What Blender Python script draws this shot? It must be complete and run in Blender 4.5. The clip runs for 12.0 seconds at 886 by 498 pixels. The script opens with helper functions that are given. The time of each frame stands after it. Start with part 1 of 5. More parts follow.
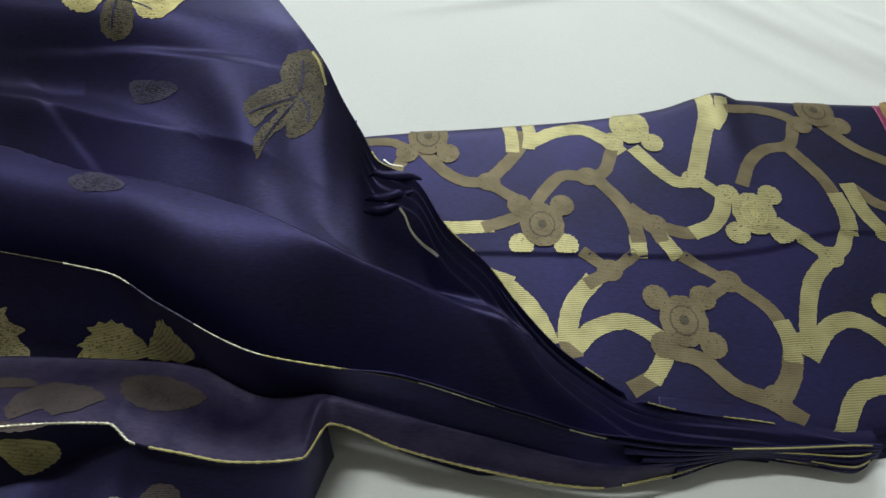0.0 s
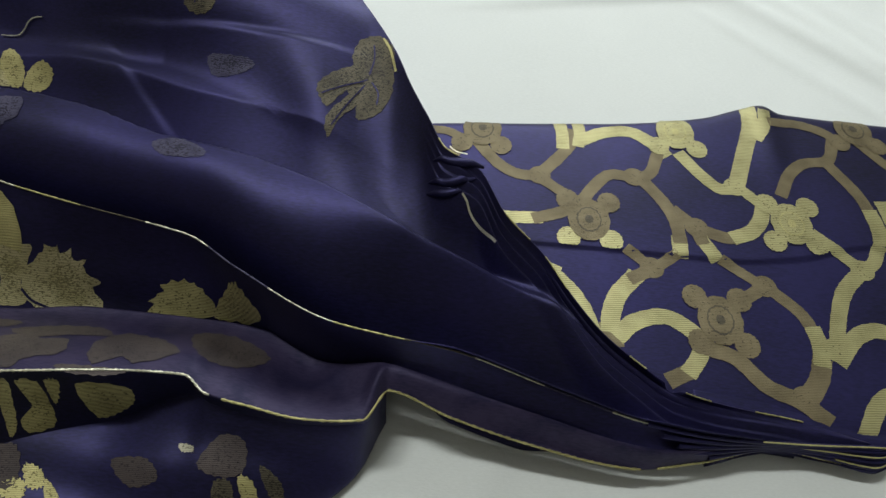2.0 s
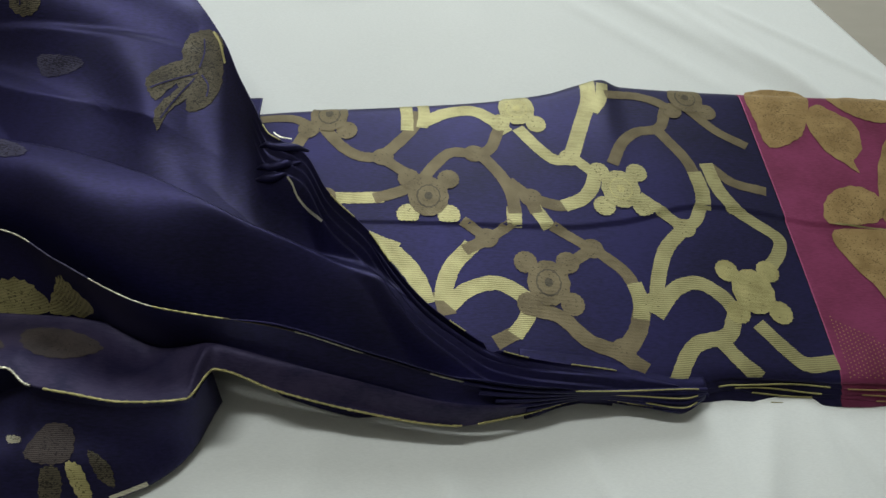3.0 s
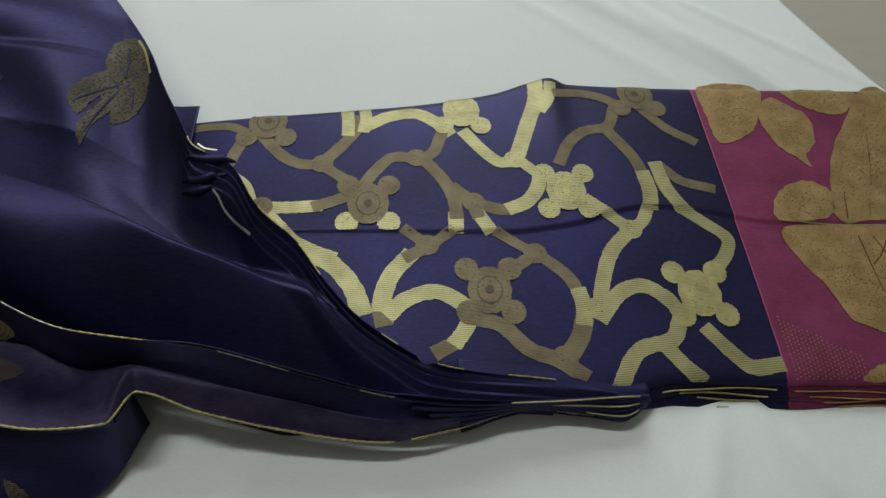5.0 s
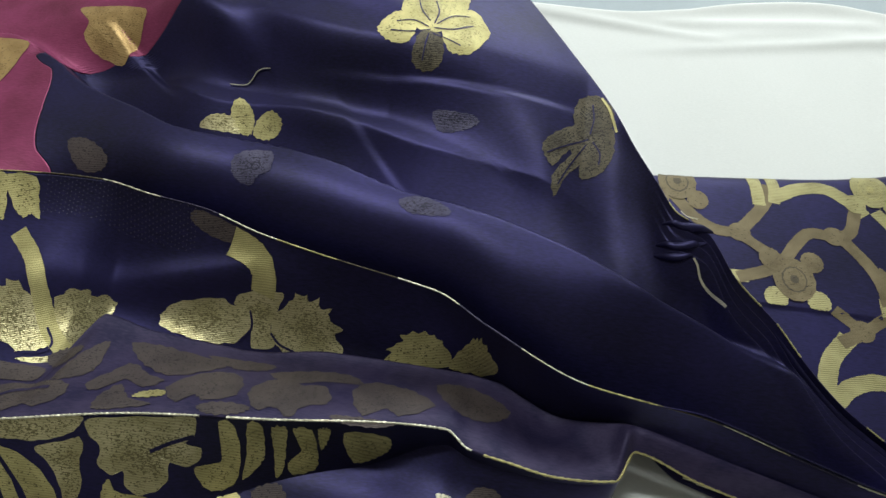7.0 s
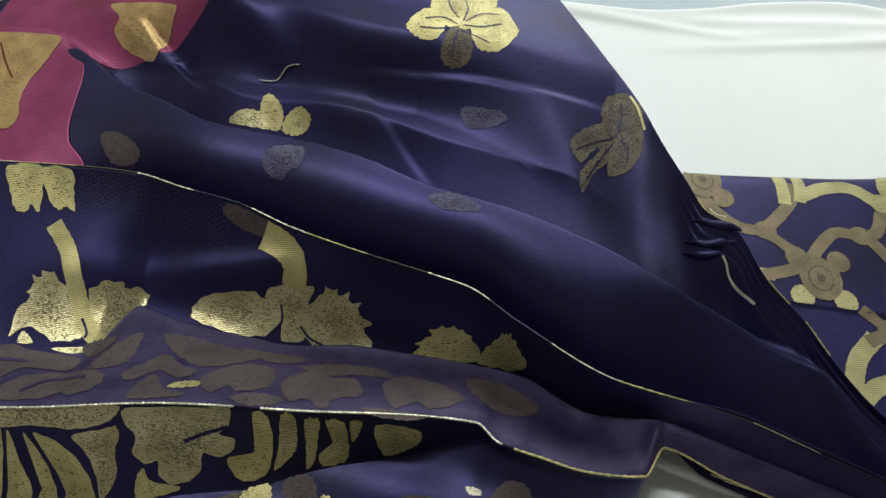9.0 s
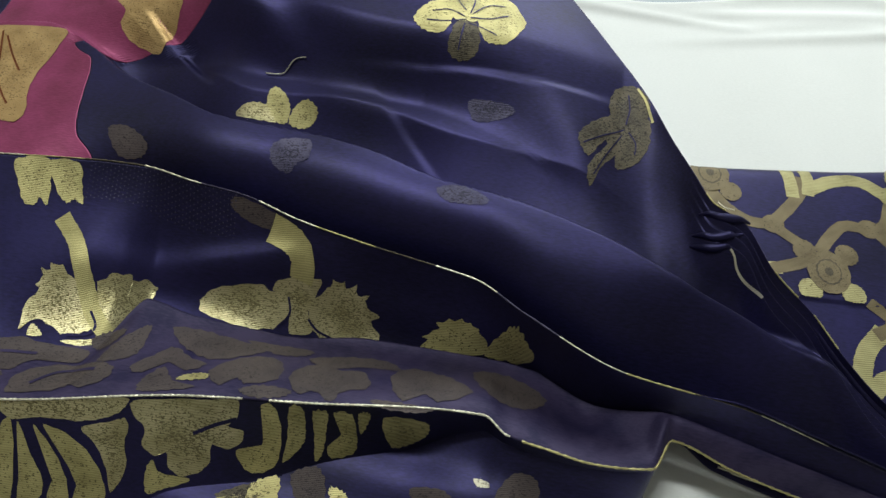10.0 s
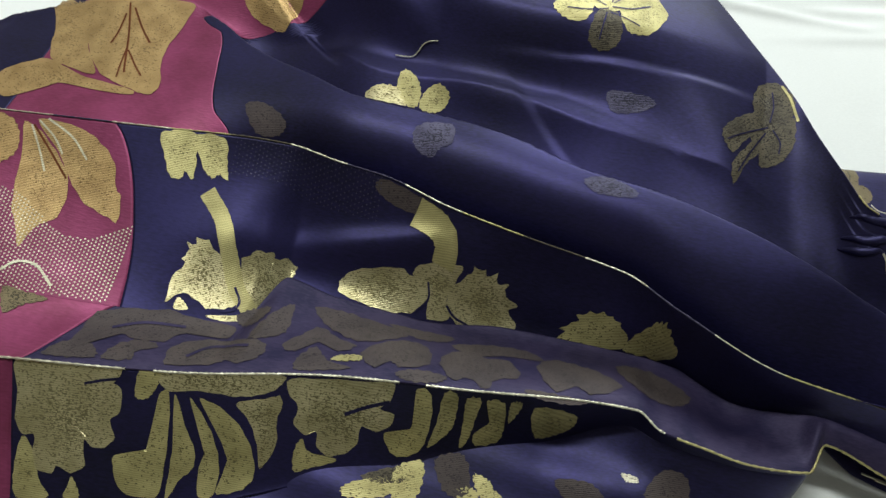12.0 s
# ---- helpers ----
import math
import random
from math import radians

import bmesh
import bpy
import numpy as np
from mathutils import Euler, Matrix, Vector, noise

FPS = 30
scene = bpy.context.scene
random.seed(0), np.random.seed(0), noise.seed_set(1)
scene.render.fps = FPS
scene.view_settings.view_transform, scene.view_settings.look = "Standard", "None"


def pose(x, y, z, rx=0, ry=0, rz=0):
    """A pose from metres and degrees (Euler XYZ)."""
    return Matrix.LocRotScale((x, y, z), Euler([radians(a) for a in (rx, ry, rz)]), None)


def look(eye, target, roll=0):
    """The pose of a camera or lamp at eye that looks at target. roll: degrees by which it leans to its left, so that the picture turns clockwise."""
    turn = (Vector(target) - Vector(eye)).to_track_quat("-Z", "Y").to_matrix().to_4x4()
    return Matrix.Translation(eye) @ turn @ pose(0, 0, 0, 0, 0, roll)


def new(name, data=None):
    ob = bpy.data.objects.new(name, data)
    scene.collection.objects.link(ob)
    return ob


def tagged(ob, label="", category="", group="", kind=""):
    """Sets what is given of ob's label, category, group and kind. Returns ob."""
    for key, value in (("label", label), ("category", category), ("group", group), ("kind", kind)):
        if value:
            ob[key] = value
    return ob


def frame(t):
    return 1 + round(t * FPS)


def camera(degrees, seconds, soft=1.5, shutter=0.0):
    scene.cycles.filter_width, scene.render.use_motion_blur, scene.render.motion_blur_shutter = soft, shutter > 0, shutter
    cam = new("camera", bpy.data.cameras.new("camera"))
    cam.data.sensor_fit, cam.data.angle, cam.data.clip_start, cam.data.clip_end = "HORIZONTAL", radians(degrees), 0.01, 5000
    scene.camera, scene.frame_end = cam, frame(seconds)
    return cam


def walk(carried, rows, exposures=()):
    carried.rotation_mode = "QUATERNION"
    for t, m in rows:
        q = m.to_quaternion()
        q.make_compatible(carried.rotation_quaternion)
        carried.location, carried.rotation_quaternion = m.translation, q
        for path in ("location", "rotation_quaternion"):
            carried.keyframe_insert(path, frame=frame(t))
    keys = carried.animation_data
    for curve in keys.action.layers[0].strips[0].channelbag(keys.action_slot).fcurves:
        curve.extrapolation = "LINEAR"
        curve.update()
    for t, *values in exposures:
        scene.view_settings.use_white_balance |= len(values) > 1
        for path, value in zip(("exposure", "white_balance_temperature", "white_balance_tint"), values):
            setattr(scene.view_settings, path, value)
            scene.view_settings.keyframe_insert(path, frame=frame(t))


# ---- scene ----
cam = camera(66.0, 12.0)
ROWS = [
    (0.0, -0.0692, -0.2887, 0.3897, 35.09, -0.69, 0.76),
    (0.5, -0.0840, -0.3099, 0.3914, 34.68, -1.99, 1.25),
    (1.0, -0.1130, -0.3076, 0.4017, 35.11, -2.54, 3.85),
    (1.5, -0.1056, -0.2988, 0.3886, 33.33, -2.18, 4.40),
    (2.0, -0.1042, -0.3072, 0.4040, 34.31, -3.04, 4.25),
    (2.5, -0.0816, -0.3230, 0.4012, 34.21, -3.19, 2.58),
    (3.0, -0.0182, -0.3256, 0.4176, 34.27, -3.62, -0.66),
    (3.2, 0.0054, -0.3186, 0.4270, 33.50, -3.71, -0.90),
    (4.8, 0.0531, -0.3132, 0.4281, 33.89, -3.03, -3.29),
    (5.0, 0.0227, -0.3111, 0.4158, 33.78, -3.03, -2.11),
    (5.5, -0.0674, -0.2910, 0.4112, 33.87, -1.96, 2.01),
    (6.0, -0.1888, -0.2824, 0.4267, 33.89, 0.30, 5.31),
    (6.5, -0.2266, -0.2921, 0.4321, 34.01, -1.51, 7.18),
    (7.0, -0.2326, -0.2977, 0.4346, 34.01, -1.61, 7.66),
    (7.5, -0.2461, -0.2987, 0.4342, 34.03, -1.42, 8.36),
    (9.5, -0.2462, -0.3046, 0.4357, 33.81, -1.29, 8.46),
    (10.0, -0.2490, -0.3047, 0.4349, 33.45, -1.16, 8.59),
    (10.5, -0.2433, -0.3049, 0.4340, 33.67, -1.43, 8.24),
    (11.0, -0.2555, -0.2977, 0.4230, 32.79, -1.31, 8.59),
    (11.5, -0.3065, -0.3081, 0.4302, 32.70, -1.61, 10.17),
    (12.0, -0.3329, -0.3172, 0.4303, 32.38, -1.59, 11.30),
]
EXPOSURES = [(0.0, 0.26), (2.5, 0.30), (3.0, 0.08), (3.2, 0.0), (4.8, -0.16), (5.2, -0.10), (5.5, 0.12), (6.0, 0.42), (6.5, 0.50), (10.5, 0.50), (12.0, 0.60)]
walk(cam, [(t, pose(x, y, z, rx, ry, rz)) for t, x, y, z, rx, ry, rz in ROWS], EXPOSURES)

# ---- light: an unseen window assumed in the north wall, an added ceiling fill, a plain room ----
world = bpy.data.worlds.new("room_world")
scene.world = world
world.use_nodes = True
wn = world.node_tree.nodes
sky = wn.new("ShaderNodeTexSky")
sky.sky_type, sky.sun_disc, sky.sun_elevation, sky.sun_rotation = "NISHITA", False, radians(50), radians(20)
wn["Background"].inputs["Strength"].default_value = 0.1
world.node_tree.links.new(sky.outputs[0], wn["Background"].inputs["Color"])


def area_lamp(name, m, size_x, size_y, power, colour):
    data = bpy.data.lights.new(name, "AREA")
    data.shape, data.size, data.size_y, data.energy, data.color = "RECTANGLE", size_x, size_y, power, colour
    ob = new(name, data)
    ob.matrix_world = m
    return ob


area_lamp("window_light", look((0.15, 1.98, 1.45), (0.0, 0.0, 0.0)), 1.2, 1.1, 25, (0.93, 1.0, 0.985))
# No known lamp: an added fill that brightens the pleats facing the camera.
area_lamp("ceiling_fill_light", look((-0.9, 0.5, 2.56), (-0.9, 0.5, 0.0)), 1.2, 0.15, 27, (0.95, 1.0, 0.97))


# ---- small tools ----
def knots(*pts):
    """A smooth curve y(x) through a few points (monotone cubic)."""
    p = np.array(pts, float)
    x, y = p[:, 0], p[:, 1]
    h = np.diff(x)
    d = np.diff(y) / h
    m = np.zeros(len(x))
    m[0], m[-1] = d[0], d[-1]
    for i in range(1, len(x) - 1):
        if d[i - 1] * d[i] > 0:
            a, b = 2 * h[i] + h[i - 1], h[i] + 2 * h[i - 1]
            m[i] = (a + b) / (a / d[i - 1] + b / d[i])

    def at(q):
        q = np.clip(np.asarray(q, float), x[0], x[-1])
        i = np.clip(np.searchsorted(x, q) - 1, 0, len(x) - 2)
        t = (q - x[i]) / h[i]
        return ((2 * t ** 3 - 3 * t ** 2 + 1) * y[i] + (t ** 3 - 2 * t ** 2 + t) * h[i] * m[i]
                + (3 * t ** 2 - 2 * t ** 3) * y[i + 1] + (t ** 3 - t ** 2) * h[i] * m[i + 1])
    return at


def smooth(a, b, x):
    t = np.clip((np.asarray(x, float) - a) / (b - a), 0, 1)
    return t * t * (3 - 2 * t)


def finish(name, verts, faces, material, parent=None, label="", soft=True, kind="", thick=0.0):
    me = bpy.data.meshes.new(name)
    me.from_pydata([tuple(map(float, v)) for v in verts], [], faces)
    me.update()
    if soft:
        me.polygons.foreach_set("use_smooth", [True] * len(me.polygons))
    me.materials.append(material)
    ob = new(name, me)
    if parent:
        ob.parent = parent
    if label or kind:
        tagged(ob, label=label, kind=kind)
    if thick:
        s = ob.modifiers.new("thickness", "SOLIDIFY")
        s.thickness, s.offset = thick, -1
    return ob


def grid_faces(nu, nv):
    return [(i * nv + j, (i + 1) * nv + j, (i + 1) * nv + j + 1, i * nv + j + 1) for i in range(nu - 1) for j in range(nv - 1)]


def cloth(name, x0, x1, nu, nv, near, far, height, material, parent, label="", thick=0.0006, lean=None):
    """A cloth sheet over x0..x1, from near(x) to far(x) in y, at height(x, y, v). lean(v) shifts its x ends."""
    u = np.linspace(0, 1, nu)[:, None]
    v = np.linspace(0, 1, nv)[None, :]
    a = np.full_like(v, x0) if not callable(x0) else x0(v)
    b = np.full_like(v, x1) if not callable(x1) else x1(v)
    x = a + (b - a) * u
    y = near(x) + (far(x) - near(x)) * v
    z = height(x, y)
    verts = np.stack([x, y, z], -1).reshape(-1, 3)
    return finish(name, verts, grid_faces(nu, nv), material, parent, label, thick=thick)


def tube(name, pts, radius, material, parent, label="", sides=6):
    pts = np.array(pts, float)
    tan = np.gradient(pts, axis=0)
    tan /= np.linalg.norm(tan, axis=1)[:, None]
    side = np.cross(tan, (0, 0, 1.0))
    side /= np.linalg.norm(side, axis=1)[:, None]
    up = np.cross(side, tan)
    r = radius if np.ndim(radius) else np.full(len(pts), radius)
    ang = np.linspace(0, 2 * math.pi, sides, endpoint=False)
    verts = (pts[:, None] + r[:, None, None] * (np.cos(ang)[None, :, None] * side[:, None] + np.sin(ang)[None, :, None] * up[:, None])).reshape(-1, 3)
    faces = [(i * sides + j, i * sides + (j + 1) % sides, (i + 1) * sides + (j + 1) % sides, (i + 1) * sides + j)
             for i in range(len(pts) - 1) for j in range(sides)]
    return finish(name, verts, faces, material, parent, label)


# ---- materials ----
def material(name):
    m = bpy.data.materials.new(name)
    m.use_nodes = True
    t = m.node_tree
    return m, t, t.nodes["Principled BSDF"]


def node(t, kind, **values):
    n = t.nodes.new(kind)
    for k, v in values.items():
        n.inputs[k.replace("_", " ")].default_value = v
    return n


def cloth_material(name, dark, light, rough=0.55, sheen=0.3, weave=900.0, bump=0.25, metal=0.0, mottled=9.0, spec=0.3, low=0.5, high=1.05):
    """Woven cloth: a fine thread grain, larger mottling in tone, a soft sheen."""
    m, t, b = material(name)
    L = t.links.new
    geo = t.nodes.new("ShaderNodeNewGeometry")
    big = node(t, "ShaderNodeTexNoise", Scale=mottled, Detail=4.0)
    fine = node(t, "ShaderNodeTexNoise", Scale=weave, Detail=2.0)
    L(geo.outputs["Position"], big.inputs["Vector"])
    stretch = t.nodes.new("ShaderNodeVectorMath")
    stretch.operation = "MULTIPLY"
    stretch.inputs[1].default_value = (0.25, 1.0, 1.0)
    L(geo.outputs["Position"], stretch.inputs[0])
    L(stretch.outputs[0], fine.inputs["Vector"])
    add = t.nodes.new("ShaderNodeMath")
    add.operation = "MULTIPLY_ADD"
    add.inputs[1].default_value = 0.55
    L(fine.outputs["Fac"], add.inputs[0])
    L(big.outputs["Fac"], add.inputs[2])
    ramp = t.nodes.new("ShaderNodeValToRGB")
    ramp.color_ramp.elements[0].position, ramp.color_ramp.elements[1].position = low, high
    ramp.color_ramp.elements[0].color, ramp.color_ramp.elements[1].color = (*dark, 1), (*light, 1)
    L(add.outputs[0], ramp.inputs[0])
    L(ramp.outputs[0], b.inputs["Base Color"])
    bp = node(t, "ShaderNodeBump", Strength=bump, Distance=0.0006)
    L(fine.outputs["Fac"], bp.inputs["Height"])
    L(bp.outputs[0], b.inputs["Normal"])
    b.inputs["Roughness"].default_value = rough
    b.inputs["Metallic"].default_value = metal
    b.inputs["Sheen Weight"].default_value = sheen
    b.inputs["Sheen Roughness"].default_value = 0.4
    b.inputs["Specular IOR Level"].default_value = spec
    return m


def zari_material(name, dark, light, rough=0.38, metal=0.85, gap=0.55, rib=300.0, ribbed=0.24):
    """Metallic thread weave: fine parallel floats, and tied-down cells of dark ground that grow denser where 'tied' says so."""
    m, t, b = material(name)
    L = t.links.new
    geo = t.nodes.new("ShaderNodeNewGeometry")
    turn = t.nodes.new("ShaderNodeMapping")
    turn.inputs["Rotation"].default_value = (0, 0, radians(86))
    L(geo.outputs["Position"], turn.inputs["Vector"])
    wave = node(t, "ShaderNodeTexWave", Scale=rib, Distortion=2.5, Detail=2.0)
    wave.inputs["Detail Scale"].default_value = 0.6
    L(turn.outputs[0], wave.inputs["Vector"])
    patchy = node(t, "ShaderNodeTexNoise", Scale=60.0, Detail=4.0)
    L(geo.outputs["Position"], patchy.inputs["Vector"])
    mixf = t.nodes.new("ShaderNodeMath")
    mixf.operation = "MULTIPLY_ADD"
    mixf.inputs[1].default_value = ribbed
    L(wave.outputs["Fac"], mixf.inputs[0])
    L(patchy.outputs["Fac"], mixf.inputs[2])
    ramp = t.nodes.new("ShaderNodeValToRGB")
    ramp.color_ramp.elements[0].position, ramp.color_ramp.elements[1].position = 0.30, 0.92
    ramp.color_ramp.elements[0].color, ramp.color_ramp.elements[1].color = (*dark, 1), (*light, 1)
    L(mixf.outputs[0], ramp.inputs[0])
    # tied cells
    cell = node(t, "ShaderNodeTexVoronoi", Scale=1700.0)
    squash = t.nodes.new("ShaderNodeVectorMath")
    squash.operation = "MULTIPLY"
    squash.inputs[1].default_value = (0.55, 1.0, 0.8)
    L(geo.outputs["Position"], squash.inputs[0])
    L(squash.outputs[0], cell.inputs["Vector"])
    rnd = t.nodes.new("ShaderNodeSeparateColor")
    L(cell.outputs["Color"], rnd.inputs[0])
    tied = t.nodes.new("ShaderNodeAttribute")
    tied.attribute_name = "tied"
    less = t.nodes.new("ShaderNodeMath")
    less.operation = "LESS_THAN"
    L(rnd.outputs[0], less.inputs[0])
    L(tied.outputs["Fac"], less.inputs[1])
    mix = t.nodes.new("ShaderNodeMix")
    mix.data_type = "RGBA"
    mix.inputs["B"].default_value = (*[c * gap for c in dark], 1)
    L(less.outputs[0], mix.inputs["Factor"])
    L(ramp.outputs[0], mix.inputs["A"])
    L(mix.outputs["Result"], b.inputs["Base Color"])
    shine = t.nodes.new("ShaderNodeMath")
    shine.operation = "MULTIPLY_ADD"
    shine.inputs[1].default_value, shine.inputs[2].default_value = -0.7 * metal, metal
    L(less.outputs[0], shine.inputs[0])
    L(shine.outputs[0], b.inputs["Metallic"])
    height = t.nodes.new("ShaderNodeMath")
    height.operation = "MULTIPLY_ADD"
    height.inputs[1].default_value = -0.9
    L(cell.outputs["Distance"], height.inputs[0])
    L(wave.outputs["Fac"], height.inputs[2])
    bp = node(t, "ShaderNodeBump", Strength=0.3, Distance=0.0004)
    L(height.outputs[0], bp.inputs["Height"])
    L(bp.outputs[0], b.inputs["Normal"])
    b.inputs["Roughness"].default_value = rough
    b.inputs["Specular IOR Level"].default_value = 0.25
    return m


NAVY = cloth_material("navy_silk", (0.0100, 0.0096, 0.0255), (0.0265, 0.0230, 0.098), rough=0.46, sheen=0.0, spec=0.5, metal=0.68, bump=0.08)
NAVY_REVERSE = cloth_material("navy_silk_reverse", (0.018, 0.015, 0.050), (0.044, 0.034, 0.080), rough=0.55, sheen=0.0, spec=0.25, metal=0.3, mottled=42.0, low=0.60, high=0.92)
MAROON = cloth_material("maroon_silk", (0.165, 0.027, 0.066), (0.28, 0.052, 0.135), rough=0.46, sheen=0.0, spec=0.3, metal=0.35, mottled=30.0)
MAROON_LINE = cloth_material("maroon_thread", (0.10, 0.030, 0.012), (0.16, 0.050, 0.02), rough=0.7, sheen=0.0, spec=0.1)
WHITE = cloth_material("white_cotton", (0.74, 0.76, 0.74), (0.84, 0.86, 0.84), rough=0.85, sheen=0.1, weave=1400.0, bump=0.12, mottled=3.0)
# GOLD and DULL are brighter than VINE_GOLD to make up light the pleats lack.
GOLD = zari_material("gold_zari", (0.32, 0.28, 0.13), (0.68, 0.62, 0.37), rough=0.33, metal=0.75)
VINE_GOLD = zari_material("vine_gold_zari", (0.17, 0.155, 0.066), (0.47, 0.43, 0.215), rough=0.42, metal=0.5, rib=205.0, ribbed=0.5)
DULL = zari_material("dull_gold_zari", (0.26, 0.23, 0.095), (0.60, 0.54, 0.25), rough=0.42, metal=0.5)
# The vine's gold where it reflects less light, the dimming put into the colour.
DIM_ZARI = zari_material("dim_zari", (0.115, 0.092, 0.052), (0.235, 0.19, 0.11), rough=0.5, metal=0.4)
OLD_GOLD = zari_material("amber_zari", (0.33, 0.21, 0.085), (0.62, 0.43, 0.20), rough=0.36, metal=0.6)
BROWN = zari_material("brown_zari", (0.045, 0.038, 0.028), (0.135, 0.117, 0.080), rough=0.5, metal=0.4)
FAINT = zari_material("faint_brown_zari", (0.046, 0.037, 0.040), (0.088, 0.070, 0.066), rough=0.55, metal=0.25)
SILVER = zari_material("worn_silver_zari", (0.022, 0.020, 0.052), (0.095, 0.088, 0.14), rough=0.45, metal=0.4)
PALE = zari_material("silver_gold_thread", (0.45, 0.42, 0.30), (0.85, 0.82, 0.66), rough=0.35, metal=0.6)
BEIGE = cloth_material("beige_floor", (0.40, 0.37, 0.31), (0.46, 0.43, 0.37), rough=0.5, sheen=0.0, weave=60.0, bump=0.03, mottled=4.0)
PLASTER = cloth_material("pale_plaster", (0.56, 0.56, 0.55), (0.64, 0.64, 0.63), rough=0.9, sheen=0.0, weave=80.0, bump=0.05, mottled=1.5)
DIM_WALL = cloth_material("dim_wall_paint", (0.25, 0.23, 0.20), (0.31, 0.285, 0.25), rough=0.8, sheen=0.0, weave=80.0, bump=0.05, mottled=1.5)


# ---- the room: its walls and ceiling are unseen, added to bounce light ----
def slab(name, x0, x1, y0, y1, z0, z1, mat, label):
    bm = bmesh.new()
    bmesh.ops.create_cube(bm, size=1.0)
    for v in bm.verts:
        v.co = ((x0 + x1) / 2 + v.co.x * (x1 - x0), (y0 + y1) / 2 + v.co.y * (y1 - y0), (z0 + z1) / 2 + v.co.z * (z1 - z0))
    me = bpy.data.meshes.new(name)
    bm.to_mesh(me)
    bm.free()
    me.materials.append(mat)
    return tagged(new(name, me), label=label, kind="structure")


slab("floor", -2.2, 2.2, -2.0, 2.0, -0.06, -0.008, BEIGE, "plain beige floor under the sheet")
slab("ceiling", -2.2, 2.2, -2.0, 2.0, 2.6, 2.7, PLASTER, "unseen pale ceiling that bounces light")
# South and west walls are dark so slopes turned to them reflect little.
slab("wall_south", -2.2, 2.2, -2.1, -2.0, -0.06, 2.7, DIM_WALL, "unseen wall, toned down to dim the silk's reflections")
slab("wall_west", -2.3, -2.2, -2.1, 2.1, -0.06, 2.7, DIM_WALL, "unseen wall, toned down to dim the silk's reflections")
slab("wall_east", 2.2, 2.3, -2.1, 2.1, -0.06, 2.7, PLASTER, "unseen pale wall that bounces light")
for x0, x1, z0, z1 in ((-2.2, 2.2, -0.06, 0.85), (-2.2, 2.2, 2.05, 2.7), (-2.2, -0.5, 0.85, 2.05), (0.8, 2.2, 0.85, 2.05)):
    slab("wall_north", x0, x1, 2.0, 2.1, z0, z1, PLASTER, "unseen pale wall round the assumed window opening")

# ---- the white sheet ----
SHEET_EDGE = knots((0.2000, 0.7000), (0.3897, 0.2772), (0.4363, 0.1668), (0.5573, -0.0699), (0.9000, -0.7500))


FAR_EDGE = knots((-1.20, 0.330), (-0.45, 0.318), (-0.21, 0.303), (-0.13, 0.305), (-0.06, 0.319), (0.0, 0.338), (0.09, 0.352), (0.16, 0.345), (0.30, 0.375), (0.9, 0.42))


def sheet_height(x, y):
    z = np.zeros_like(x)
    # creases that run out from the far corner and past the front of the saree
    for px, py, ang, length, wide, high in ((0.30, 0.20, -48, 0.16, 0.010, 0.0040), (0.34, 0.17, -56, 0.18, 0.012, 0.0045), (0.24, 0.24, -38, 0.14, 0.012, 0.0035),
                                            (0.12, 0.30, 12, 0.20, 0.007, 0.003), (-0.12, 0.288, -4, 0.09, 0.006, 0.003), (0.02, 0.312, 8, 0.12, 0.008, 0.004),
                                            (0.0, -0.30, 78, 0.09, 0.010, 0.0035), (0.20, -0.24, 70, 0.08, 0.010, 0.0035), (0.26, -0.22, 100, 0.08, 0.012, 0.0035),
                                            (0.42, -0.20, 82, 0.08, 0.012, 0.0035), (-0.08, -0.23, 70, 0.06, 0.012, 0.0025),
                                            (0.367, 0.212, -37, 0.110, 0.006, 0.0024), (0.274, 0.199, -42, 0.097, 0.008, 0.0020),
                                            (0.203, 0.206, -42, 0.101, 0.009, 0.0018), (0.109, -0.215, -68, 0.030, 0.005, 0.0026),
                                            (0.195, -0.215, -88, 0.030, 0.005, 0.0026), (0.280, -0.195, -66, 0.022, 0.005, 0.0024), (0.012, -0.215, -52, 0.026, 0.006, 0.0024),
                                            (0.334, -0.215, -86, 0.026, 0.005, 0.0026)):
        c, s = math.cos(radians(ang)), math.sin(radians(ang))
        a, b = (x - px) * c + (y - py) * s, -(x - px) * s + (y - py) * c
        z = z + high * np.exp(-(b / wide) ** 2 - (a / length) ** 4)
    hem = FAR_EDGE(x) - y
    z = z + 0.005 * np.exp(-(hem / 0.012) ** 2) + 0.003 * np.exp(-((hem - 0.045) / 0.012) ** 2) * (0.5 + 0.5 * np.sin(16 * x + 1))
    return z + 0.0008 * np.sin(17 * x + 9 * y) * np.sin(13 * y - 5 * x)


def build_sheet():
    nu, nv = 420, 420
    v = np.linspace(0, 1, nv)[None, :] ** 0.7
    u = np.linspace(0, 1, nu)[:, None]
    ys = -1.1 + 1.45 * v + 0 * u
    # the right end of the sheet runs aslant
    xs = np.linspace(0.2, 0.9, 400)
    edge = np.interp(ys, SHEET_EDGE(xs)[::-1], xs[::-1])
    x = -1.2 + (edge + 1.2) * u
    ys = -1.1 + (FAR_EDGE(x) + 1.1) * v
    z = sheet_height(x, ys)
    verts = np.stack([x, ys, z], -1).reshape(-1, 3)
    ob = finish("bed_sheet", verts, grid_faces(nu, nv), WHITE, thick=0.004)
    return tagged(ob, label="white cotton sheet with soft creases spread on the floor", category="sheet")


build_sheet()

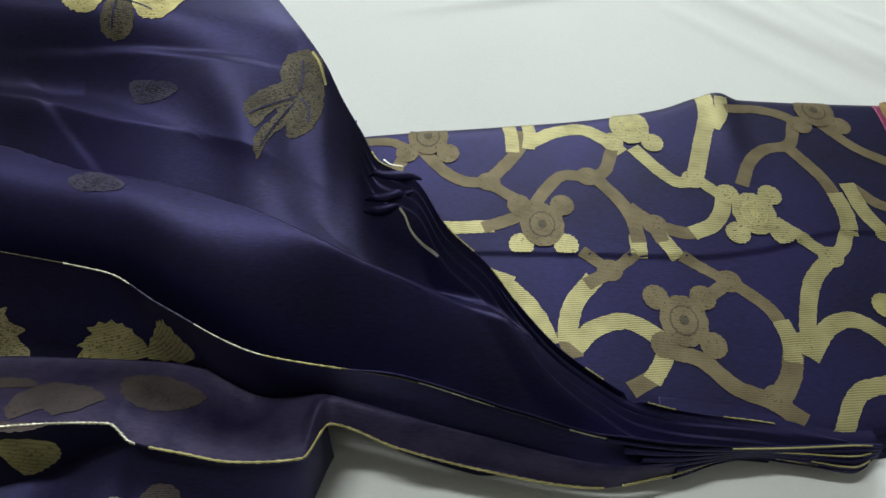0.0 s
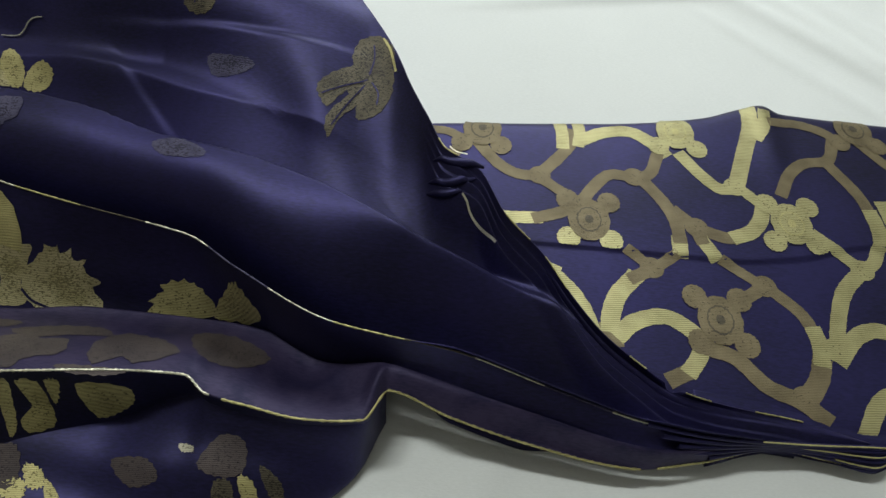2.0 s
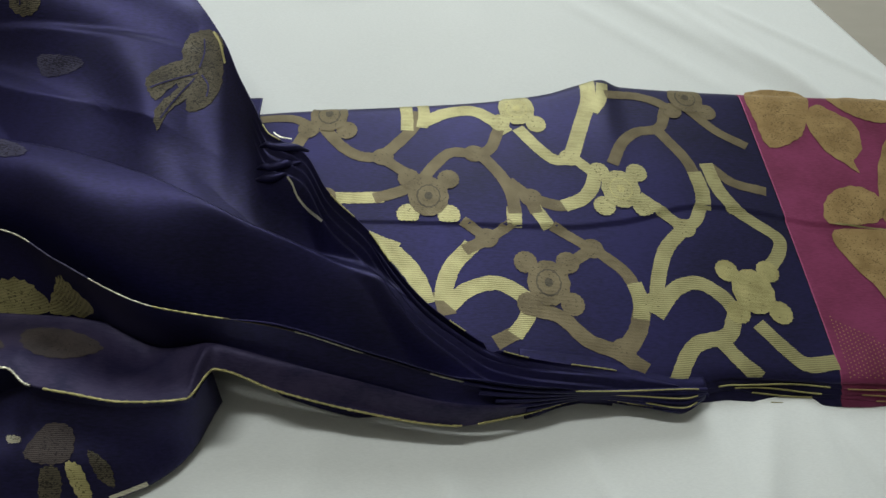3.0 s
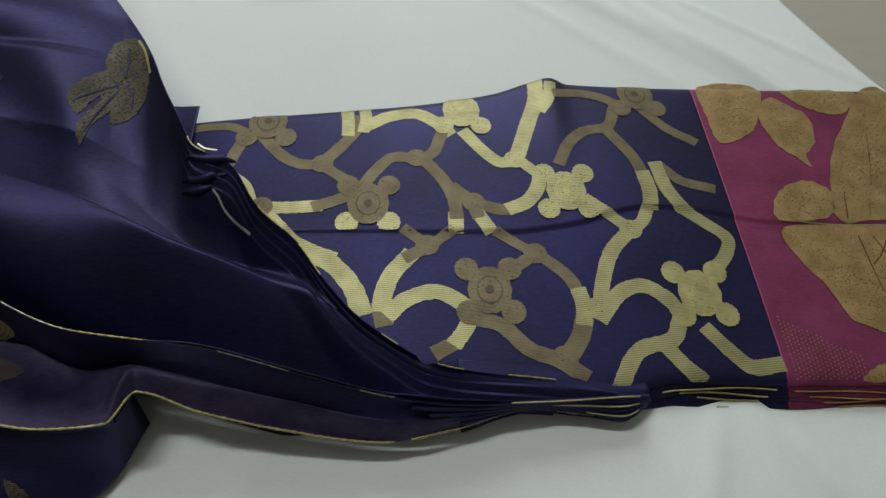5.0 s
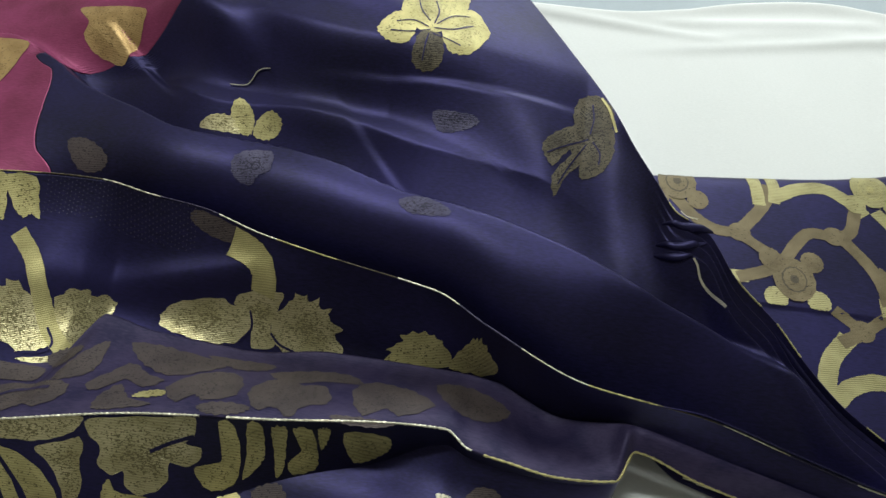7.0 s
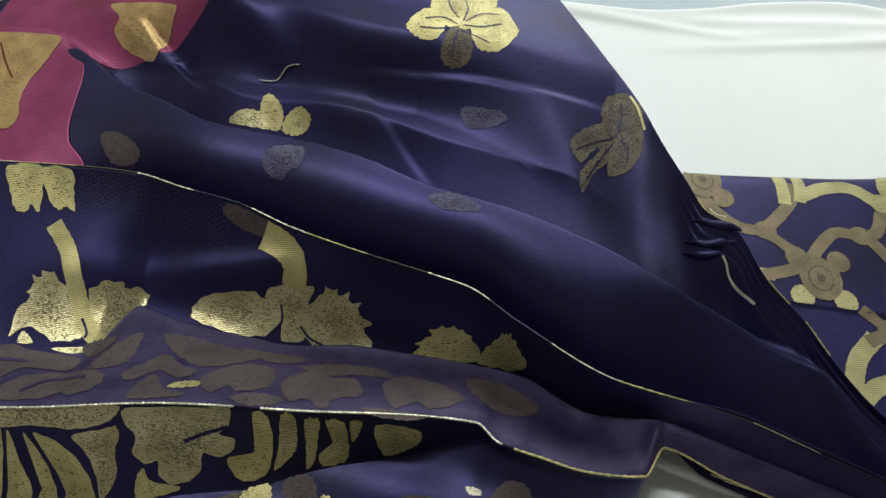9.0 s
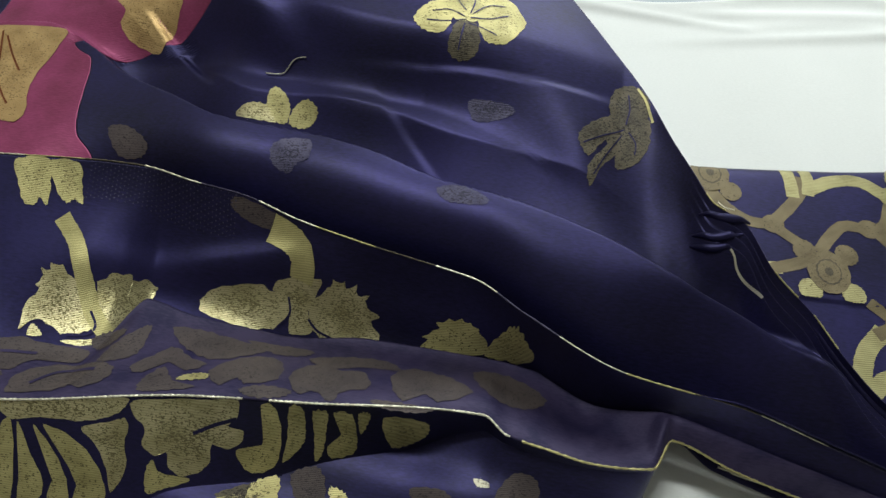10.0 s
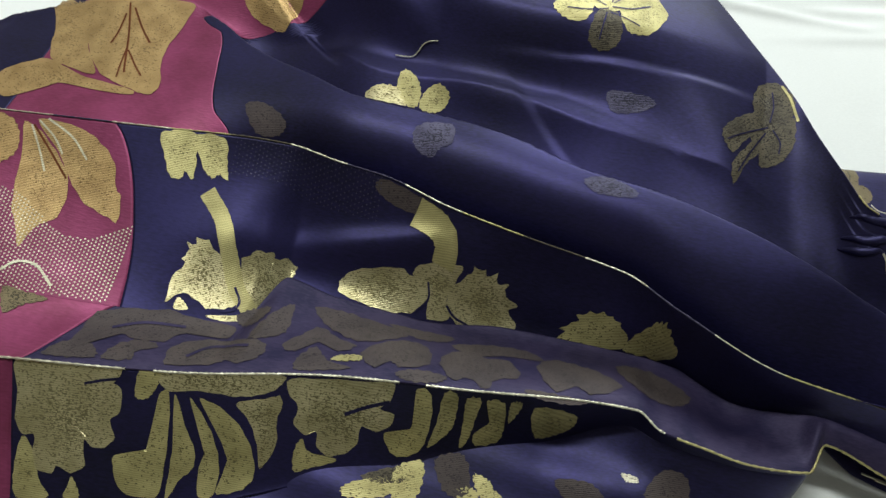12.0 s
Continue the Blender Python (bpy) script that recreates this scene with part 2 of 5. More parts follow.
PALE_BLUE = cloth_material("pale_blue_cotton", (0.42, 0.48, 0.52), (0.52, 0.58, 0.61), rough=0.85, sheen=0.1, weave=1400.0, bump=0.12, mottled=5.0)
spread = cloth("bed_spread", -1.1, 0.24, 60, 30, lambda x: 0.0 * x + 0.22, lambda x: 0.80 + 0.03 * np.sin(5 * x), lambda x, y: -0.0055 + 0.001 * np.sin(22 * x + 15 * y) ** 2, PALE_BLUE, None)
tagged(spread, label="pale blue cotton spread under the white sheet", category="spread")

# ---- the saree: one long cloth, folded flat at one end, thrown in loose pleats at the other ----
saree = new("saree")
tagged(saree, label="half unfolded navy silk saree with gold motifs and maroon border", category="saree")

TOP = 0.012
FOLD_FAR = knots((-0.1635, 0.0761), (-0.1343, 0.0817), (-0.0203, 0.0949), (0.0352, 0.1020), (0.1026, 0.1177), (0.1338, 0.1317), (0.1539, 0.1373), (0.1681, 0.1312), (0.2751, 0.1286), (0.4812, 0.1285))
FOLD_NEAR = knots((-0.1563, -0.1280), (0.1024, -0.1386), (0.1639, -0.1505), (0.1836, -0.1482), (0.2024, -0.1448), (0.2794, -0.1475), (0.4771, -0.1490))


FOLD_LINE = knots((-0.1599, -0.0273), (-0.0094, -0.0264), (0.0987, -0.0277), (0.1456, -0.0218), (0.2120, -0.0043), (0.2384, -0.0060), (0.3052, -0.0187), (0.4790, -0.0194))


def stack_height(x, y):
    """The top of the flat folded end: a step where the upper half is laid over, soft swells, rounded rims."""
    far, near = FOLD_FAR(x), FOLD_NEAR(x)
    rim = 1 - np.exp(-np.clip(np.minimum(far - y, y - near), 0, 1) / 0.004)
    step = 0.0016 * smooth(-0.0010, 0.0010, y - FOLD_LINE(x))
    swell = 0.0012 * np.sin(9 * x + 14 * y) + 0.0022 * np.exp(-((x - 0.150) / 0.012) ** 2) * smooth(0.02, 0.12, y)
    return TOP - 0.004 + 0.004 * rim + step + swell


# ---- the loose pleats ----
SEL_1 = knots((-0.8185, -0.0658), (-0.6768, -0.0567), (-0.5880, -0.0501), (-0.4816, -0.0426), (-0.4463, -0.0482), (-0.4130, -0.0516), (-0.3711, -0.0634), (-0.3296, -0.0713), (-0.2624, -0.0824), (-0.2532, -0.0847), (-0.2214, -0.1032), (-0.1580, -0.1324), (-0.1298, -0.1362), (-0.0933, -0.1387), (-0.0279, -0.1526), (0.0208, -0.1618), (0.0543, -0.1636), (0.1067, -0.1605), (0.1620, -0.1558))
SEL_1_Z = knots((-0.8000, 0.0880), (-0.5200, 0.0870), (-0.2700, 0.0703), (-0.1470, 0.0669), (-0.0500, 0.0504), (0.0300, 0.0350), (0.1200, 0.0210), (0.1600, 0.0170))
SEL_2 = knots((-0.8119, -0.2336), (-0.5987, -0.2119), (-0.5023, -0.2009), (-0.4094, -0.1837), (-0.3449, -0.1772), (-0.2384, -0.1635), (-0.2240, -0.1727), (-0.1988, -0.1770), (-0.1736, -0.1803), (-0.1386, -0.1768), (-0.1265, -0.1577), (-0.0902, -0.1683), (-0.0460, -0.1764), (0.0137, -0.1826), (0.0531, -0.1753), (0.1077, -0.1611), (0.1324, -0.1641), (0.1611, -0.1685), (0.1807, -0.1571))
SEL_2_Z = knots((-0.8000, 0.0644), (-0.3700, 0.0638), (-0.2400, 0.0509), (-0.1300, 0.0408), (0.0000, 0.0200), (0.1000, 0.0130), (0.1800, 0.0080))
VALLEY_LINE = knots((-0.8134, -0.1900), (-0.6536, -0.1730), (-0.5454, -0.1616), (-0.4847, -0.1523), (-0.4658, -0.1141), (-0.4315, -0.1199), (-0.3764, -0.1212), (-0.3188, -0.1117), (-0.2360, -0.1136), (-0.1897, -0.1213), (-0.1482, -0.1374), (-0.1219, -0.1447), (-0.0460, -0.1628), (0.0237, -0.1736), (0.1077, -0.1606), (0.1807, -0.1561))


def VALLEY(x):
    return np.maximum(np.minimum(VALLEY_LINE(x), SEL_1(x) - 0.006 * smooth(0.10, 0.02, x)), SEL_2(x) + 0.001)


VALLEY_Z = knots((-0.8000, 0.0600), (-0.6200, 0.0550), (-0.5000, 0.0380), (-0.4000, 0.0260), (-0.3200, 0.0160), (-0.1800, 0.0160), (-0.1200, 0.0420), (0.0000, 0.0300), (0.1000, 0.0140), (0.1800, 0.0080))
TUCK = knots((-0.8246, 0.0383), (-0.6354, 0.1100), (-0.5870, 0.0850), (-0.5407, 0.0540), (-0.4937, 0.0319), (-0.4453, 0.0101), (-0.3893, 0.0057), (-0.3410, -0.0023), (-0.2852, -0.0208), (-0.2289, -0.0317), (-0.1847, -0.0458), (-0.1487, -0.0623), (-0.1198, -0.0753), (-0.0620, -0.0915), (-0.0256, -0.1037), (0.0088, -0.1236), (0.0424, -0.1394), (0.0774, -0.1454), (0.1620, -0.1546))
TUCK_Z = knots((-0.8000, 0.0480), (-0.5600, 0.0700), (-0.4300, 0.0852), (-0.2570, 0.0849), (-0.1350, 0.0810), (-0.0900, 0.0645), (-0.0500, 0.0485), (0.0500, 0.0292), (0.1200, 0.0212), (0.1600, 0.0180))
CLIMB = knots((-0.8309, 0.1148), (-0.5099, 0.1094), (-0.4383, 0.1024), (-0.3659, 0.0815), (-0.3056, 0.0729), (-0.1520, 0.0711), (0.1600, 0.0752))
RIM = knots((-0.8243, 0.0382), (-0.7665, 0.0594), (-0.7237, 0.1555), (-0.6223, 0.2626), (-0.4142, 0.3131), (-0.2907, 0.2731), (-0.2206, 0.1742), (-0.1813, 0.1211), (-0.1485, 0.0712), (-0.1346, 0.0399), (-0.1208, 0.0135), (-0.1070, -0.0111), (-0.0850, -0.0196), (-0.0680, -0.0445), (-0.0420, -0.0660), (-0.0225, -0.0920), (-0.0040, -0.1120), (0.0155, -0.1255), (0.0410, -0.1390), (0.0687, -0.1432), (0.1134, -0.1453), (0.1619, -0.1538))
RIM_Z = knots((-0.8000, 0.0280), (-0.7000, 0.0380), (-0.5800, 0.0630), (-0.4500, 0.0974), (-0.2800, 0.1106), (-0.1500, 0.0900), (-0.1000, 0.0826), (-0.0500, 0.0604), (0.0200, 0.0400), (0.1200, 0.0210), (0.1600, 0.0170))


def wrinkle(x, y, px, py, ang, length, wide, high):
    c, s = math.cos(radians(ang)), math.sin(radians(ang))
    a, b = (x - px) * c + (y - py) * s, -(x - px) * s + (y - py) * c
    return high * np.exp(-(b / wide) ** 2 - (a / length) ** 2)


def crease(x, y, px, py, ang, length, wide, deep):
    """A sharp fold: the cloth drops at the line and rises again slowly beyond it."""
    c, s = math.cos(radians(ang)), math.sin(radians(ang))
    a, b = (x - px) * c + (y - py) * s, -(x - px) * s + (y - py) * c
    return -deep * np.exp(-(a / length) ** 4) * smooth(-0.006, 0.002, b) * np.exp(-np.clip(b, 0, 1) / wide)


def CREASES(x, y):
    return (crease(x, y, -0.318, 0.034, -47, 0.045, 0.030, 0.0016)
            + crease(x, y, -0.52, 0.105, -40, 0.040, 0.030, 0.008) + crease(x, y, -0.27, 0.078, -5, 0.09, 0.02, 0.003))


ROLL_DROP = knots((-0.80, 0.0), (-0.585, 0.003), (-0.52, 0.025), (-0.45, 0.037), (-0.30, 0.038), (-0.20, 0.038), (-0.10, 0.036), (-0.04, 0.028), (0.03, 0.016), (0.10, 0.006), (0.16, 0.001))
HOLLOW = knots((-0.80, 0.0), (-0.60, 0.016), (-0.54, 0.034), (-0.43, 0.040), (-0.33, 0.033), (-0.28, 0.029), (-0.20, 0.026), (-0.14, 0.030), (-0.08, 0.026), (-0.03, 0.014), (0.03, 0.006), (0.16, 0.0))


def top_height(x, y):
    """The upper throw: drops behind its hem, climbs to the long ridge, dips behind it and swells towards the rim."""
    y1, ya, ye = SEL_1(x), TUCK(x), RIM(x)
    z1, za, ze = SEL_1_Z(x), TUCK_Z(x), RIM_Z(x)
    end = smooth(-0.22, -0.12, x)
    roll = np.clip((y - y1) / np.maximum(ya - y1, 1e-4), 0, 1)
    low = np.minimum(z1, za) - ROLL_DROP(x)
    zf = np.where(roll < 0.1, z1 + (low - z1) * smooth(0, 0.1, roll),
                  low + (za - low) * (1 - np.clip((1 - roll) / 0.9, 0, 1) ** (3.0 - 1.7 * end)) ** (0.85 + 0.45 * end))
    floor_z = za - HOLLOW(x) * smooth(0, 0.016, y - ya) - 0.0060 * smooth(0, 0.0018, y - ya) * smooth(-0.16, -0.24, x)
    plain = smooth(-0.12, -0.2, x)
    s0 = np.minimum(CLIMB(x) - 0.020, ya + 0.22 * (ye - ya))
    s1 = np.minimum(CLIMB(x) + 0.032, ye)
    first = np.clip((y - ya - 0.012) / 0.042, 0, 1) * plain
    lift = np.clip((y - s0) / np.maximum(s1 - s0, 1e-4), 0, 1)
    lift = 0.36 * first + (1 - 0.36 * plain) * (plain * lift * lift * (3 - 2 * lift) + (1 - plain) * lift ** 1.2)
    zb = floor_z + (ze - floor_z) * lift
    z = np.where(y < ya, zf, zb)
    inside = smooth(0, 0.03, ye - y) * smooth(0.0, 0.02, y - y1)
    z = z + inside * (wrinkle(x, y, -0.47, 0.13, -34, 0.09, 0.014, 0.008) + wrinkle(x, y, -0.20, 0.03, -60, 0.05, 0.018, 0.004)
                      + wrinkle(x, y, -0.34, 0.050, -10, 0.06, 0.012, 0.003) + wrinkle(x, y, -0.37, 0.155, -20, 0.06, 0.012, 0.006)
                      + CREASES(x, y) + 0.0012 * np.sin(38 * x + 52 * y) * np.sin(27 * x - 33 * y + 1.0))
    # stacked pleat edges along the gathered rim
    d = ye - y
    gather = smooth(-0.125, -0.09, x) * smooth(0.17, 0.10, x) * smooth(0.0, 0.03, ya - y1)
    z = z + gather * 0.0032 * (smooth(0.004, 0.0065, d) + smooth(0.010, 0.0125, d) + smooth(0.017, 0.0195, d) - 1.5 * smooth(0.02, 0.04, d))
    return z


def middle_height(x, y):
    """From the valley up to the first hem."""
    yv, y1 = VALLEY(x), SEL_1(x)
    f = np.clip((y - yv) / np.maximum(y1 - yv, 1e-4), 0, 1)
    zv, z1 = VALLEY_Z(x) + 0.0, SEL_1_Z(x)
    z = zv + (z1 - zv) * (0.42 * f + 0.58 * f ** 2)
    inside = np.sin(math.pi * f)
    return z + inside * (wrinkle(x, y, -0.40, -0.085, 12, 0.07, 0.010, 0.008) + wrinkle(x, y, -0.455, -0.092, 12, 0.045, 0.012, 0.003) + wrinkle(x, y, -0.50, -0.09, 60, 0.05, 0.02, 0.006)
                         + wrinkle(x, y, -0.28, -0.10, -10, 0.08, 0.012, 0.004) + 0.002 * np.sin(40 * x + 20 * y))


def lower_height(x, y):
    """From the second hem back down into the valley."""
    y2, yv = SEL_2(x), VALLEY(x)
    f = np.clip((y - y2) / np.maximum(yv - y2, 1e-4), 0, 1)
    z2, zv = SEL_2_Z(x), VALLEY_Z(x) + 0.004
    return z2 + (zv - z2) * smooth(0, 1, f) ** 0.9 + 0.002 * np.sin(math.pi * f) * np.sin(45 * x) + np.sin(math.pi * f) * (wrinkle(x, y, -0.133, -0.148, 82, 0.03, 0.004, 0.005) + wrinkle(x, y, -0.165, -0.150, 60, 0.03, 0.008, 0.004))


VALLEY_FRONT = knots((-0.8191, -0.3886), (-0.5201, -0.2764), (-0.4479, -0.2456), (-0.4029, -0.2248), (-0.3396, -0.2007), (-0.2749, -0.1785), (-0.2404, -0.1696), (-0.1982, -0.1831), (-0.1388, -0.1798), (-0.1252, -0.1636))
FRONT = knots((-0.8151, -0.4509), (-0.2959, -0.3303), (-0.2270, -0.2521), (-0.1932, -0.2298), (-0.1792, -0.2234), (-0.1563, -0.2117), (-0.1397, -0.1940), (-0.1302, -0.1683), (-0.1255, -0.1573))


def front_height(x, y):
    y2, yv = SEL_2(x), VALLEY_FRONT(x)
    f = np.clip((y2 - y) / np.maximum(y2 - yv, 1e-4), 0, 1)
    return (SEL_2_Z(x) - 0.001) * (1 - f) ** 1.3 + 0.012 * f


def apron_height(x, y):
    ye, y2 = FRONT(x), SEL_2(x)
    f = np.clip((y - ye) / np.maximum(y2 - ye, 1e-4), 0, 1)
    return 0.004 + 0.010 * np.sqrt(f) + 0.024 * smooth(-0.29, -0.21, x) * f ** 1.2 + 0.010 * np.sin(22 * x + 120 * y) * f * (1 - f)


RED_1 = knots((0.0, -0.528), (0.067, -0.5365), (0.116, -0.552), (0.235, -0.5634), (0.35, -0.5743), (0.39, -0.590), (0.415, -0.596), (0.435, -0.560), (0.455, -0.524), (0.49, -0.500), (0.54, -0.476), (0.70, -0.462), (1.0, -0.46))
top_panel = cloth("top_panel", RED_1, 0.16, 480, 240, SEL_1, RIM, top_height, NAVY, saree, "loose navy throw with scattered gold flowers")
top_border = cloth("top_border", -0.705, RED_1, 120, 200, SEL_1, RIM, top_height, MAROON, saree, "maroon border with large gold leaves")
top_tail = cloth("top_tail", -0.80, -0.705, 50, 100, SEL_1, RIM, top_height, NAVY, saree)
MID_1 = knots((0.0, -0.5580), (0.30, -0.5630), (0.52, -0.5695), (0.73, -0.5776), (0.95, -0.5920), (1.0, -0.5980))
middle_panel = cloth("middle_panel", MID_1, 0.16, 420, 70, VALLEY, SEL_1, middle_height, NAVY, saree, "navy pleat with gold leaf sprays")
middle_border = cloth("middle_border", -0.80, MID_1, 110, 70, VALLEY, SEL_1, middle_height, MAROON, saree, "maroon border with gold leaves")
LOW_1 = knots((0.0, -0.5880), (0.13, -0.5833), (0.50, -0.5745), (0.80, -0.5670), (1.0, -0.5590))
lower_panel = cloth("lower_panel", LOW_1, 0.17, 420, 50, SEL_2, VALLEY, lower_height, NAVY_REVERSE, saree, "reverse of the pleat with faint brown pattern")
lower_border = cloth("lower_border", -0.80, LOW_1, 90, 50, SEL_2, VALLEY, lower_height, MAROON, saree, "maroon reverse of the border")
FRONT_1 = knots((0.0, -0.5770), (0.30, -0.5817), (0.64, -0.5880), (1.0, -0.5930))
front_panel = cloth("front_panel", FRONT_1, -0.135, 300, 60, VALLEY_FRONT, SEL_2, front_height, NAVY, saree, "navy pleat with broad gold foliage")
front_border = cloth("front_border", -0.80, FRONT_1, 60, 60, VALLEY_FRONT, SEL_2, front_height, MAROON, saree)
apron_panel = cloth("apron_panel", -0.80, -0.128, 220, 70, FRONT, SEL_2, apron_height, NAVY, saree, "lowest navy layer lying on the sheet")

# the far side of the throw falls to the sheet just inside its rim
skirt_low = lambda x: RIM(x) - 0.016
skirt_top = lambda x: RIM(x) - 0.002
skirt = cloth("far_side", -0.79, 0.12, 300, 14, skirt_low, skirt_top, lambda x, y: 0.002 + (RIM_Z(x) - 0.006) * smooth(0, 1, (y - skirt_low(x)) / 0.014) ** 0.5, NAVY, saree)

# the flat folded end
END_0, END_1, END_2 = (lambda v: 0.2755 - 0.001 * v), (lambda v: 0.453 + 0.003 * v), (lambda v: 0.470 + 0.003 * v)
stack_top = cloth("folded_panel", -0.16, END_0, 330, 160, FOLD_NEAR, FOLD_FAR, stack_height, NAVY, saree, "flat folded navy silk with gold vine lattice")
stack_border = cloth("folded_border", END_0, END_1, 120, 160, FOLD_NEAR, FOLD_FAR, stack_height, MAROON, saree, "flat folded maroon border with gold leaves")
stack_end = cloth("folded_end", END_1, END_2, 20, 160, FOLD_NEAR, FOLD_FAR, stack_height, NAVY, saree)

# the under layers of the folded end, each a little proud of the one above
def layer_bound(curve, out, seed):
    return lambda x: curve(x) + out + 0.0012 * np.sin(31 * x + seed) + 0.0007 * np.sin(83 * x + 2 * seed)


def layer_height(top, near, far):
    return lambda x, y: top - 0.0022 * np.exp(-np.clip(np.minimum(far(x) - y, y - near(x)), 0, 1) / 0.002) + 0.0003 * np.sin(50 * x)


for k in range(4):
    near, far = layer_bound(FOLD_NEAR, -0.0028 * (k + 1) + (0.0012 if k == 2 else 0), k), layer_bound(FOLD_FAR, -0.002 - 0.001 * k, k)
    h = layer_height(0.0090 - 0.0021 * k, near, far)
    cloth("folded_layer", 0.150, 0.2765, 90, 26, near, far, h, NAVY, saree)
    cloth("folded_border_layer", 0.2765, 0.455 + 0.003 * k, 90, 26, near, far, h, MAROON, saree)
    xs = np.linspace(0.192 + 0.012 * k, 0.268 - 0.006 * k, 50)
    tube("edge_thread", np.stack([xs, near(xs) - 0.0002, h(xs, near(xs)) + 0.0005], -1), 0.0006, DULL, saree)
    xs = np.linspace(0.28 + 0.01 * k, 0.45, 50)
    tube("edge_thread", np.stack([xs, near(xs) - 0.0002, h(xs, near(xs)) + 0.0005], -1), 0.0005, OLD_GOLD, saree)


# ---- woven motifs that follow the cloth ----
LIFT = 0.0005


def closed_curve(pts, n):
    """A rounded closed outline through a few points."""
    p = np.array(pts, float)
    out = []
    for i in range(len(p)):
        a, b, c, d = p[i - 1], p[i], p[(i + 1) % len(p)], p[(i + 2) % len(p)]
        for t in np.arange(n) / n:
            out.append(0.5 * (2 * b + (c - a) * t + (2 * a - 5 * b + 4 * c - d) * t ** 2 + (3 * b - a - 3 * c + d) * t ** 3))
    return np.array(out)


def open_curve(pts, step=0.002):
    p = np.array(pts, float)
    if len(p) == 2:
        p = np.array([p[0], (p[0] + p[1]) / 2, p[1]])
    q = np.vstack([2 * p[0] - p[1], p, 2 * p[-1] - p[-2]])
    out = []
    for i in range(1, len(q) - 2):
        a, b, c, d = q[i - 1], q[i], q[i + 1], q[i + 2]
        n = max(2, int(np.linalg.norm(c - b) / step))
        for t in np.arange(n) / n:
            out.append(0.5 * (2 * b + (c - a) * t + (2 * a - 5 * b + 4 * c - d) * t ** 2 + (3 * b - a - 3 * c + d) * t ** 3))
    return np.array(out + [p[-1]])


def oval(x, y, rx, ry, n=10):
    a = np.linspace(0, 2 * math.pi, n, endpoint=False)
    return [(x + rx * math.cos(t), y + ry * math.sin(t)) for t in a]


TIED = 0.55
dice = np.random.default_rng(7)


def patch(name, panel, height, mat, ragged, *outline, lift=LIFT):
    """A woven shape: rings from its middle out to a rounded, stepped outline, laid on the cloth."""
    edge = closed_curve(outline, max(4, 60 // len(outline)))
    mid = edge.mean(0)
    if ragged:
        d = edge - mid
        r = np.linalg.norm(d, axis=1)[:, None]
        tooth = np.abs(((np.arange(len(edge)) / 4.0) % 1.0) - 0.5)[:, None] * 2
        edge = mid + d * (1 + ragged * (1.6 * tooth - 0.8 + dice.uniform(-0.6, 0.6, (len(edge), 1))) / np.maximum(r, 1e-4))
    size = np.linalg.norm(edge - mid, axis=1).max()
    rings = max(3, int(size / 0.0022))
    n = len(edge)
    verts, faces = [mid], []
    for k in range(1, rings + 1):
        verts += list(mid + (edge - mid) * k / rings)
    for j in range(n):
        faces.append((0, 1 + j, 1 + (j + 1) % n))
    for k in range(rings - 1):
        for j in range(n):
            a, b = 1 + k * n + j, 1 + k * n + (j + 1) % n
            faces.append((a, a + n, b + n, b))
    v = np.array(verts)
    z = height(v[:, 0], v[:, 1]) + lift
    ob = finish(name, np.c_[v, z], faces, mat, panel)
    # the middle of a shape is tied down more closely than its edge
    depth = np.concatenate([[0.0], np.repeat(np.arange(1, rings + 1) / rings, n)])
    tied = TIED * (0.3 if mat in (OLD_GOLD, FAINT, DULL) else 0.9) * np.clip(1.15 - depth, 0, 1) ** 1.1 * min(1.0, size / 0.012)
    if panel is stack_top:
        tied = 0.2 * tied
    ob.data.attributes.new("tied", "FLOAT", "POINT").data.foreach_set("value", tied.astype(np.float32))
    return ob


def ribbon(name, panel, height, mat, width, *pts, lift=LIFT):
    """A woven band of even width along a smooth line, its edge stepped a little as weaving steps it."""
    c = open_curve(pts)
    if panel is stack_top:
        # bands run a little way under the joints and flowers that they meet
        c = np.vstack([c[0] + (c[0] - c[1]) / np.linalg.norm(c[0] - c[1]) * 0.003, c, c[-1] + (c[-1] - c[-2]) / np.linalg.norm(c[-1] - c[-2]) * 0.003])
        lift = lift - dice.uniform(0.0, 0.0002)
        width = 0.88 * width
    t = np.gradient(c, axis=0)
    t /= np.maximum(np.linalg.norm(t, axis=1)[:, None], 1e-9)
    nrm = np.stack([-t[:, 1], t[:, 0]], -1)
    across = np.linspace(-0.5, 0.5, max(3, int(width / 0.0025)))
    w = width * (1 + dice.uniform(-0.05, 0.05, len(c)))
    grid = c[:, None] + across[None, :, None] * w[:, None, None] * nrm[:, None]
    x, y = grid[..., 0], grid[..., 1]
    if panel is stack_top:
        y = np.clip(y, FOLD_NEAR(x) + 0.0012, FOLD_FAR(x) - 0.0012)
    z = height(x, y) + lift
    return finish(name, np.stack([x, y, z], -1).reshape(-1, 3), grid_faces(len(c), len(across)), mat, panel)


